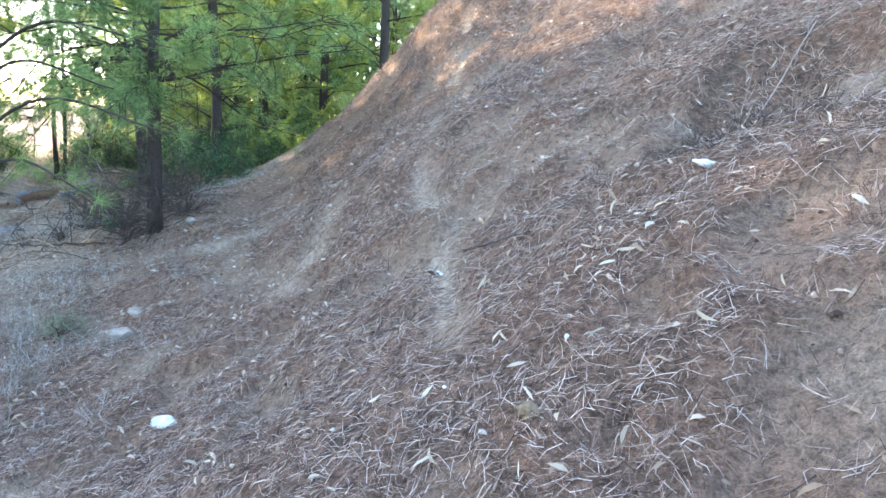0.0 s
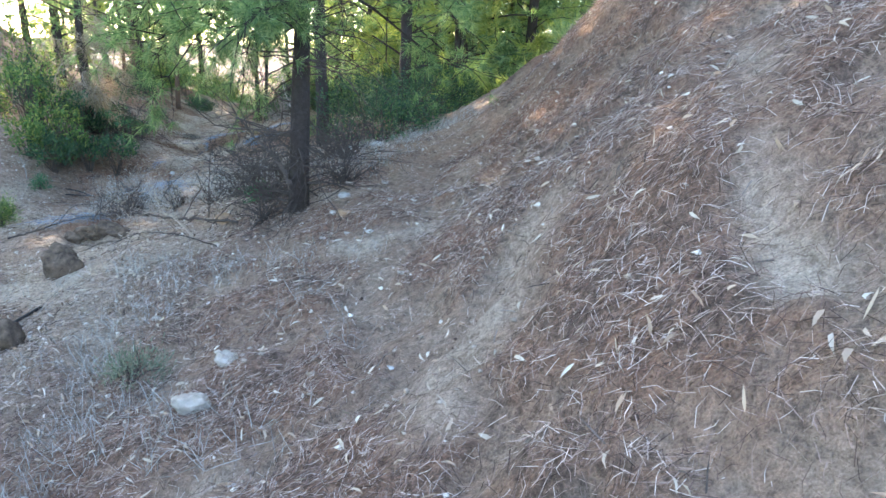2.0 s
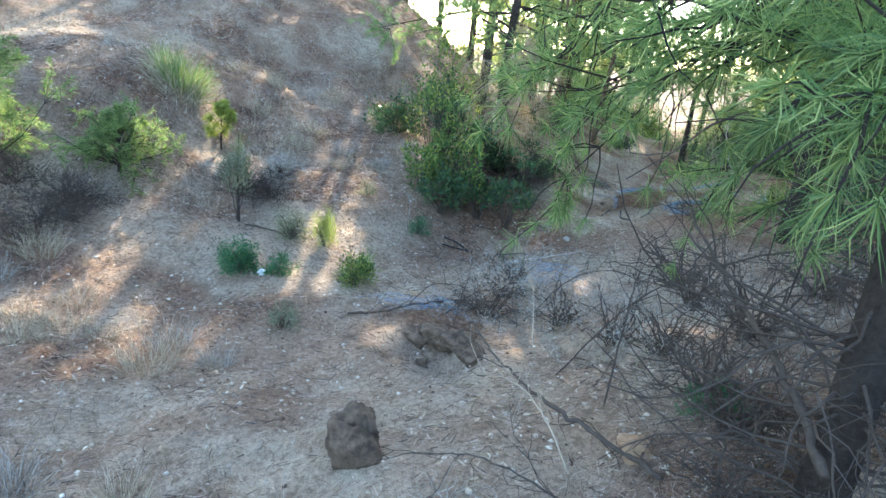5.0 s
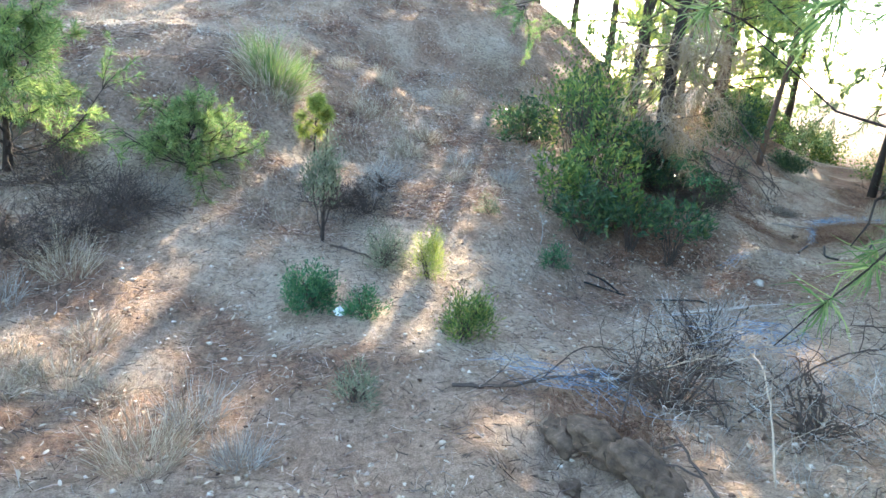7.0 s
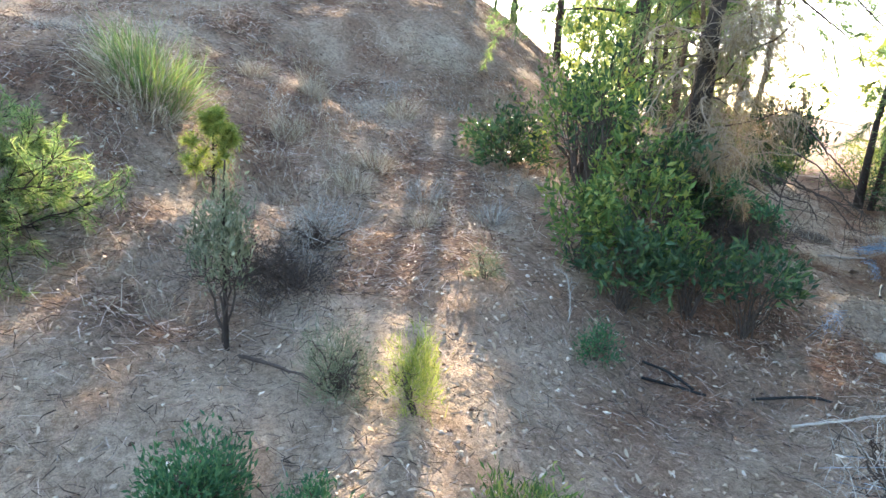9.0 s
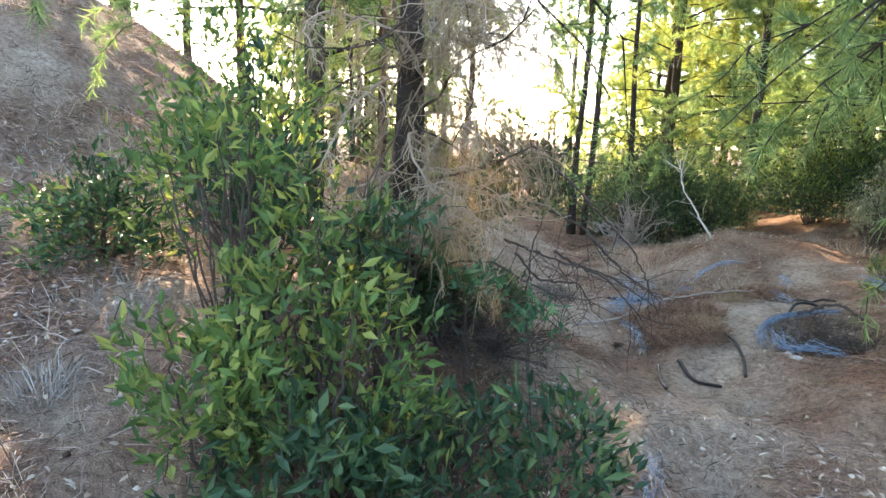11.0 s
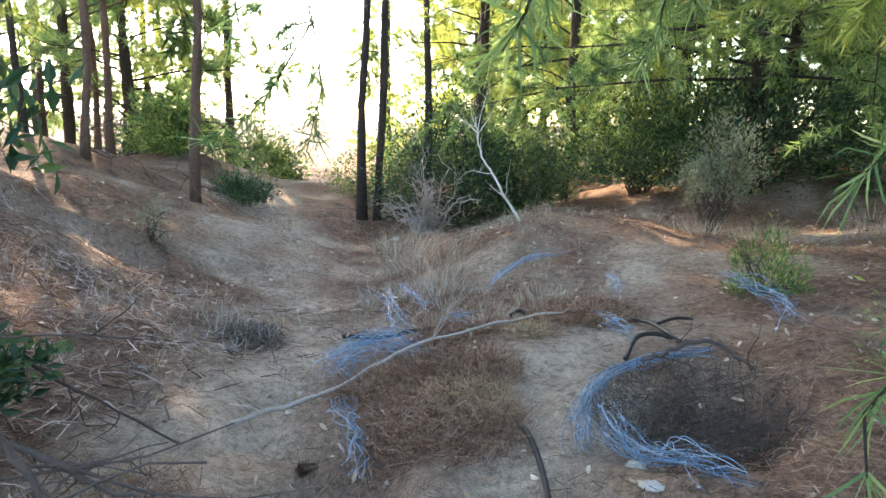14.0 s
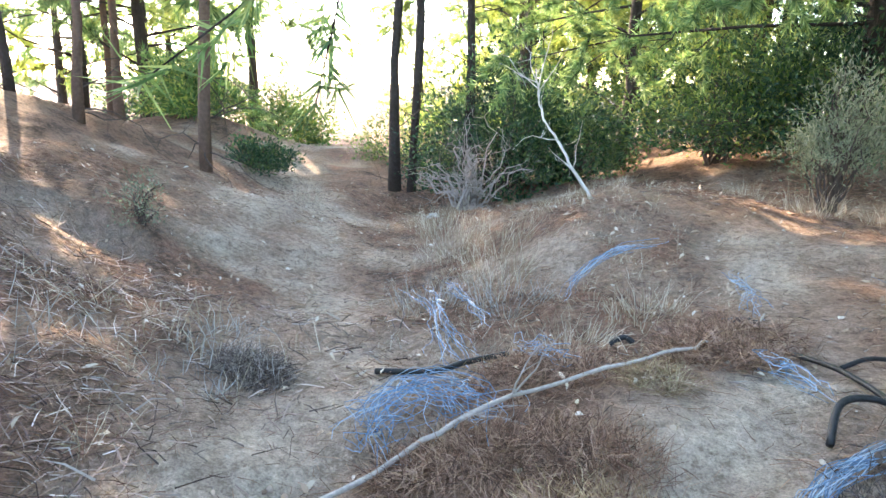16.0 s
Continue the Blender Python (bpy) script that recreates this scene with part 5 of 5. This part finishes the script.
shrub("thicket", (-10.0, 21.2), (0.9, 0.8, 1.2), "dark evergreen thicket beside the ditch", "shrub", LEAF_DARK, 6000, 0.07, 0.028, 24, 111, clusters=90)
shrub("dead_shrub", (-10.9, 19.6), (0.8, 0.6, 1.3), "grey tangle of dead twigs before the thicket", "shrub", TWIG_DARK, 700, 0.16, 0.004, 46, 112, STICK_GREY, needle=True, clusters=60)
shrub("juniper", (-7.5, 18.5), (0.42, 0.38, 0.75), "grey-green juniper bush on the sandy bank", "shrub", LEAF_GREY, 3600, 0.05, 0.013, 26, 113, clusters=80, lift=0.38)
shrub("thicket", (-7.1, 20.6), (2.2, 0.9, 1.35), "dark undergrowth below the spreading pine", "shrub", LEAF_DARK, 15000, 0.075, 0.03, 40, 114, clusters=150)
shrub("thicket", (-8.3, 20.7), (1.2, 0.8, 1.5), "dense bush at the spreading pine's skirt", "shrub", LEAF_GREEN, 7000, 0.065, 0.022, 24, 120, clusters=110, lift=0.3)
shrub("thicket", (-13.5, 19.2), (0.45, 0.4, 0.42), "low dark-green bush at the trees' feet", "shrub", LEAF_DARK, 2500, 0.06, 0.022, 14, 115, clusters=50)
shrub("thicket", (-12.9, 22.5), (1.3, 0.8, 0.9), "pale green bush beside the track", "shrub", LEAF_GREEN, 3500, 0.07, 0.022, 16, 116, clusters=60)
shrub("weed_plant", (-12.0, 15.9), (0.2, 0.2, 0.38), "thin dark weed on the bank", "plant", LEAF_GREY, 500, 0.03, 0.01, 8, 117, clusters=20)
shrub("cistus", (-7.45, 15.6), (0.25, 0.22, 0.32), "green plant tangled with blue twine", "plant", LEAF_GREEN, 1300, 0.05, 0.008, 12, 118, clusters=26, upright=0.8)
shrub("cistus", (-6.9, 14.3), (0.35, 0.3, 0.4), "dark green plant beside the clearing", "plant", LEAF_GREEN, 1500, 0.04, 0.012, 12, 119, clusters=30)
for i, (x, y, s) in enumerate([(-7.7, 17.9, 1.0), (-7.2, 17.8, 1.1), (-8.1, 18.3, 0.8), (-6.2, 18.0, 1.5), (-9.6, 16.3, 1.0), (-9.8, 16.9, 1.1), (-10.2, 17.2, 1.2), (-9.4, 15.8, 0.9),
                               (-10.5, 17.8, 1.2), (-9.0, 15.2, 0.8), (-8.7, 15.7, 0.8), (-9.9, 15.9, 0.9), (-10.9, 18.4, 1.1), (-12.3, 18.4, 0.8)]):
    tussock("grass_tussock", (x, y), "dry straw grass in the clearing", "grass", int(150 * s), 0.30 * s, 0.22 * s, GRASS_GREY if i % 4 == 3 else GRASS_DRY, 130 + i, 0.5, 0.003, 0.7, "straw tussocks")

# far pines, thinning to a bright gap where the track leaves
FAR = "pines along the woods' edge"
rng = np.random.default_rng(55)
# spots west, south and beside the slope are mostly unseen, added as shade
spots = [(-18.0, 22.0), (-20.0, 22.4), (-10.0, 27.5), (-21, 25), (-12.8, 30.5), (-7.0, 28.5), (-3.4, 27.5), (-9.0, 33.5), (-13.5, 37), (-4.5, 34),
         (-8.5, 26.5), (-4.0, 29.5), (-6.5, 32), (-2, 31), (-11, 34), (-19, 26.5), (-23, 28), (-2.8, 24.5), (-0.5, 25.0), (0.8, 20.5), (-1.5, 18.5), (-2.5, 22.0), (-3.2, 16.8), (-1.4, 14.6), (-25, 26), (-18, 35), (-23.5, 12.6), (-22.5, 10.5), (-20.5, 7.5), (-24.0, 5.0),
         (-24.5, 15.0), (-26.0, 9.0), (-20.5, 3.0), (-25.5, 12.0), (0.5, 30), (3.0, 16.0), (-6.0, 24.5), (-16, 42), (-8, 42), (-1, 38), (-30, 30), (-6.5, 1.5), (-10.0, 0.5), (-15.0, 1.5), (-22.4, 29.2), (-12.3, 27.1), (-10.9, 28.2), (-11.4, 24.3), (-14.2, 33.5), (-9.6, 30.5), (-5.0, 26.0), (-7.8, 24.2), (-4.4, 15.6), (-5.4, 19.2), (-5.0, 14.2)]
# added pines, mostly out of view: their crowns keep sun off slope and gully
for i, (x, y, h, low, reach) in enumerate([(-21.0, 16.9, 13.0, 0.55, 3.6), (-19.2, 18.6, 16.0, 0.58, 3.7), (-23.0, 15.6, 16.0, 0.58, 3.7), (-22.0, 19.2, 16.0, 0.58, 3.7), (-18.4, 13.6, 14.0, 0.6, 3.7),
                                           (-19.2, 16.0, 11.0, 0.53, 2.9), (-18.5, 21.6, 12.0, 0.31, 3.6), (-16.4, 19.9, 10.5, 0.31, 3.4)]):
    pine_tree((x, y), h, 0.12 if i < 6 else 0.07, (0, 0), low, reach, 56, 16, 17, 0.26, 0.06, 790 + i, BARK if i < 6 else BARK_RED, NEEDLE, 4, label="tall round-headed pine added behind the ridge to block sun", group="tall pines behind the ridge", fine=False)
kinds = {}
for i, (x, y) in enumerate(spots):
    k = i % 4
    if k not in kinds:
        kinds[k] = pine_tree((x, y), 10.0 + k * 0.8, 0.12, (0, 0), (0.04, 0.1, 0.06, 0.14)[k], 2.6, 46, 16, 22, 0.18, 0.015, 200 + k, BARK, (NEEDLE, NEEDLE_YELLOW_LIT, NEEDLE_YELLOW_LIT, NEEDLE_YELLOW_LIT)[k], 8,
                             label=("bushy green pine at the wood's edge, some added for shade", "tall pine in backlit yellow-green at the wood's edge, some added for shade")[k > 0], group=FAR, fine=False)
    else:
        copy_thing(kinds[k], pose(*on(x, y), 0, 0, rng.random() * 360))
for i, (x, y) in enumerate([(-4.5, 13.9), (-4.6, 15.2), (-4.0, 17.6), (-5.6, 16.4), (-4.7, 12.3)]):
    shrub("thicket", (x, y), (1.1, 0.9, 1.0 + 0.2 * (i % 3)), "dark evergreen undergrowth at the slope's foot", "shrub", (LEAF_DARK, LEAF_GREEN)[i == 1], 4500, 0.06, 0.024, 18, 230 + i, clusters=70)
tussock("grass_tussock", (-1.85, 12.75), "pale green tussock on the slope's crest", "grass", 300, 0.8, 0.14, GRASS_GREEN, 240, 0.8, 0.006, 1.0)

for i, (x, y, s) in enumerate([(-16.0, 21.0, 0.7), (-9.2, 25.6, 1.5), (-11.2, 25.0, 1.3), (-7.2, 25.0, 1.5), (-4.6, 22.3, 1.3), (-19.5, 24.0, 1.4), (-15.2, 30.5, 1.3), (-3.4, 19.4, 1.4), (-16.2, 23.5, 0.9), (-12.6, 26.5, 0.9)]):
    shrub("thicket", (x, y), (1.3 * s, 1.0 * s, 1.2 * s), "evergreen undergrowth at the wood's edge", "shrub", (LEAF_GREEN, LEAF_DARK)[i % 2], 4200, 0.10, 0.04, 14, 260 + i, clusters=80, group="undergrowth at the wood's edge")

# ---- ground cover ----
def scatter(rng, n, x0, x1, y0, y1, keep):
    x, y = x0 + (x1 - x0) * rng.random(n), y0 + (y1 - y0) * rng.random(n)
    k = rng.random(n) < keep(x, y)
    return x[k], y[k]


def litter_layer(name, n, box, keep, mat, length, width, label, seed, rise=0.18, leafy=False, up=0.004):
    rng = np.random.default_rng(seed)
    x, y = scatter(rng, n, *box, keep)
    z = ground(x, y)
    e = 0.04
    nx, ny = -(ground(x + e, y) - z) / e, -(ground(x, y + e) - z) / e
    nrm = unit(np.stack([nx, ny, np.ones_like(x)], 1))
    d = unit(np.cross(nrm, rand_dirs(rng, len(x))) + nrm * rise * rng.random((len(x), 1)))
    p = np.stack([x, y, z + up + 0.012 * rng.random(len(x))], 1)
    b = Bag()
    ln = length * (0.5 + 0.9 * rng.random(len(x)))
    if leafy:
        curled(b, rng, p, d, unit(nrm + rng.normal(size=p.shape) * 0.4), ln, width * (0.6 + 0.8 * rng.random(len(x))))
    else:
        blades(b, rng, p, d, ln, width, 0.15 * rng.random(len(x)))
    ob = part(name, b, mat, None, label)
    return tagged(ob, category="ground litter", kind="stuff")


WEST = (-17.5, -9.6, 3.5, 15.5)
SLOPE, FLOOR, NORTH = (-4.8, 2.4, 0.3, 10.5), (-13.5, -3.5, 4.0, 12.5), (-13.5, -5.5, 11.0, 20.0)
litter_layer("fallen_needles", 450000, SLOPE, lambda x, y: 0.04 + cover(x, y) * np.clip(1.3 - 0.08 * y, 0.25, 1) * np.clip(0.2 + mats(x, y), 0.1, 1), LITTER, 0.072, 0.0021, "brown fallen pine needles on the slope", 1, 0.35)
litter_layer("fallen_needles", 90000, FLOOR, lambda x, y: 0.2 + 0.7 * cover(x, y), LITTER, 0.10, 0.003, "sparse fallen pine needles on silt", 2)
litter_layer("fallen_needles", 190000, NORTH, lambda x, y: 0.06 + 0.9 * cover(x, y) * np.clip(2.2 - 0.1 * y, 0.3, 1), MATTED, 0.08, 0.0026, "brown fallen pine needles in the clearing", 3)
litter_layer("fallen_leaves", 5200, SLOPE, lambda x, y: 0.25 + 0.6 * cover(x, y), LEAF_DEAD, 0.062, 0.012, "pale curled fallen leaves on the slope", 4, 0.35, True, 0.012)
litter_layer("fallen_leaves", 12000, FLOOR, lambda x, y: np.clip(0.55 + 0.6 * lumps(x, y, 0.8), 0.1, 1), LEAF_DEAD, 0.042, 0.013, "small pale fallen leaves on silt", 5, 0.4, True, 0.008)
litter_layer("fallen_leaves", 3000, NORTH, lambda x, y: 0.8 + 0 * x, LEAF_DEAD, 0.045, 0.014, "small pale fallen leaves in the clearing", 6, 0.4, True, 0.008)

litter_layer("fallen_twigs", 26000, FLOOR, lambda x, y: np.clip(0.45 + 0.9 * lumps(x + 2, y, 0.7), 0.05, 1), TWIG_CHIP, 0.08, 0.006, "dark bark chips and twig scraps on silt", 7, 0.25)
litter_layer("fallen_twigs", 9000, NORTH, lambda x, y: np.clip(0.4 + 0.8 * lumps(x + 2, y, 0.7), 0.05, 1), TWIG_CHIP, 0.08, 0.005, "dark twig scraps in the clearing", 8, 0.25)
litter_layer("fallen_twigs", 7000, SLOPE, lambda x, y: np.clip(0.4 + 0.8 * lumps(x + 2, y, 0.7), 0.05, 1), TWIG_CHIP, 0.10, 0.005, "dark twig scraps on the slope", 9, 0.3)
litter_layer("fallen_needles", 90000, WEST, lambda x, y: np.clip(0.15 + 1.1 * cover(x, y), 0, 1) * np.clip(0.3 + mats(x, y), 0, 1), LITTER, 0.12, 0.0045, "brown fallen pine needles on the far slope", 31, 0.3)
litter_layer("fallen_twigs", 16000, WEST, lambda x, y: np.clip(1.4 * lumps(x + 2, y, 0.8), 0.05, 1), TWIG_CHIP, 0.13, 0.007, "dark twig scraps on the far slope", 32, 0.35)


def grass_field(name, n, box, keep, mat, height, width, label, seed):
    rng = np.random.default_rng(seed)
    x, y = scatter(rng, n, *box, keep)
    k = 7
    x, y = np.repeat(x, k) + rng.normal(size=len(x) * k) * 0.03, np.repeat(y, k) + rng.normal(size=len(y) * k) * 0.03
    p = np.stack([x, y, ground(x, y) - 0.005], 1)
    d = unit(rng.normal(size=p.shape) * 0.45 + [0, 0, 1])
    b = Bag()
    blades(b, rng, p, d, height * (0.3 + rng.random(len(x))), width, 0.6 * rng.random(len(x)))
    return tagged(part(name, b, mat, None, label), category="grass", kind="stuff")


grass_field("dry_grass", 2200, (-6.5, -1.6, 2.8, 6.8), lambda x, y: np.exp(-((x + 3.6) / 1.0) ** 2) * (lumps(x, y, 0.6) > -0.2), GRASS_GREY, 0.24, 0.003, "grey-straw dry grass at the slope's foot", 11)
grass_field("dry_grass", 1500, (-6.5, -3.0, 8.4, 12.5), lambda x, y: 0.5 + 0 * x, GRASS_GREY, 0.22, 0.003, "grey dry grass behind the pine", 12)
grass_field("dry_grass", 900, (-10.6, -8.2, 14.9, 19.0), lambda x, y: np.exp(-((x + 9.5) / 0.7) ** 2) * (cover(x, y) > 0.25), GRASS_DRY, 0.14, 0.0022, "dry straw in the clearing", 13)
grass_field("dry_grass", 3600, (-17.5, -10.0, 4.0, 15.0), lambda x, y: np.clip(1.9 * lumps(x, y, 0.8), 0, 1), GRASS_DRY, 0.22, 0.0038, "dry grass on the far slope", 14)
grass_field("dry_grass", 3800, (-17.5, -10.0, 4.0, 15.0), lambda x, y: np.clip(2.2 * lumps(x + 6, y, 0.7) - 0.4, 0, 1), GRASS_GREY, 0.2, 0.0038, "grey matted grass on the far slope", 15)
grass_field("dry_grass", 2600, (-9.8, -4.0, 4.6, 11.5), lambda x, y: np.clip(2.2 * lumps(x + 3, y + 1, 0.6) - 0.9, 0, 1), GRASS_GREY, 0.13, 0.0026, "grey dry grass wisps on the silt", 16)


def pebbles(name, n, box, keep, mat, size, label, seed):
    rng = np.random.default_rng(seed)
    x, y = scatter(rng, n, *box, keep)
    z = ground(x, y)
    base = np.array([(1, 0, 0), (-1, 0, 0), (0, 1, 0), (0, -1, 0), (0, 0, 1), (0, 0, -1)], float)
    tri = np.array([(0, 2, 4), (2, 1, 4), (1, 3, 4), (3, 0, 4), (2, 0, 5), (1, 2, 5), (3, 1, 5), (0, 3, 5)])
    s = size * (0.35 + rng.random((len(x), 1, 1)) ** 3 * 1.6)
    v = base[None] * s * (0.6 + 0.7 * rng.random((len(x), 6, 1))) * [1, 1, 0.65] + rng.normal(size=(len(x), 6, 3)) * s * 0.12
    an = rng.random(len(x)) * 6.28
    c, q = np.cos(an)[:, None], np.sin(an)[:, None]
    v = np.stack([v[..., 0] * c - v[..., 1] * q, v[..., 0] * q + v[..., 1] * c, v[..., 2]], -1) + np.stack([x, y, z + 0.003], 1)[:, None]
    b = Bag()
    b.add(v, np.arange(len(x))[:, None, None] * 6 + tri)
    return tagged(part(name, b, mat, None, label, True), category="pebbles", kind="stuff")


PEB = dry("pebble", [(0.0, (0.26, 0.20, 0.15)), (0.6, (0.42, 0.35, 0.28)), (1.0, (0.66, 0.60, 0.52))])
pebbles("pebbles", 12000, FLOOR, lambda x, y: 0.7 + 0 * x, PEB, 0.011, "small pale pebbles on silt", 21)
pebbles("pebbles", 3800, SLOPE, lambda x, y: np.where(x < -1.0, 0.8, 0.15), PEB, 0.013, "pale stone chips on the slope", 22)
CRUMB = dry("earth_crumb", [(0.0, (0.05, 0.03, 0.022)), (0.5, (0.17, 0.11, 0.08)), (1.0, (0.36, 0.27, 0.21))])
pebbles("earth_crumbs", 9000, SLOPE, lambda x, y: np.clip(1.3 - 1.1 * mats(x, y), 0.25, 1) * np.clip(0.5 + 0.9 * lumps(x, y, 0.5), 0.1, 1), CRUMB, 0.010, "crumbled brown earth on the slope", 24)
pebbles("earth_crumbs", 9000, FLOOR, lambda x, y: np.clip(0.3 + 1.2 * lumps(x, y, 0.6), 0.05, 1), CRUMB, 0.010, "crumbled brown earth on the silt", 25)
pebbles("earth_crumbs", 6000, WEST, lambda x, y: np.clip(0.3 + 1.2 * lumps(x, y, 0.6), 0.05, 1), CRUMB, 0.015, "crumbled brown earth on the far slope", 26)
pebbles("pebbles", 1500, NORTH, lambda x, y: 0.6 + 0 * x, PEB, 0.010, "small pale pebbles in the clearing", 23)
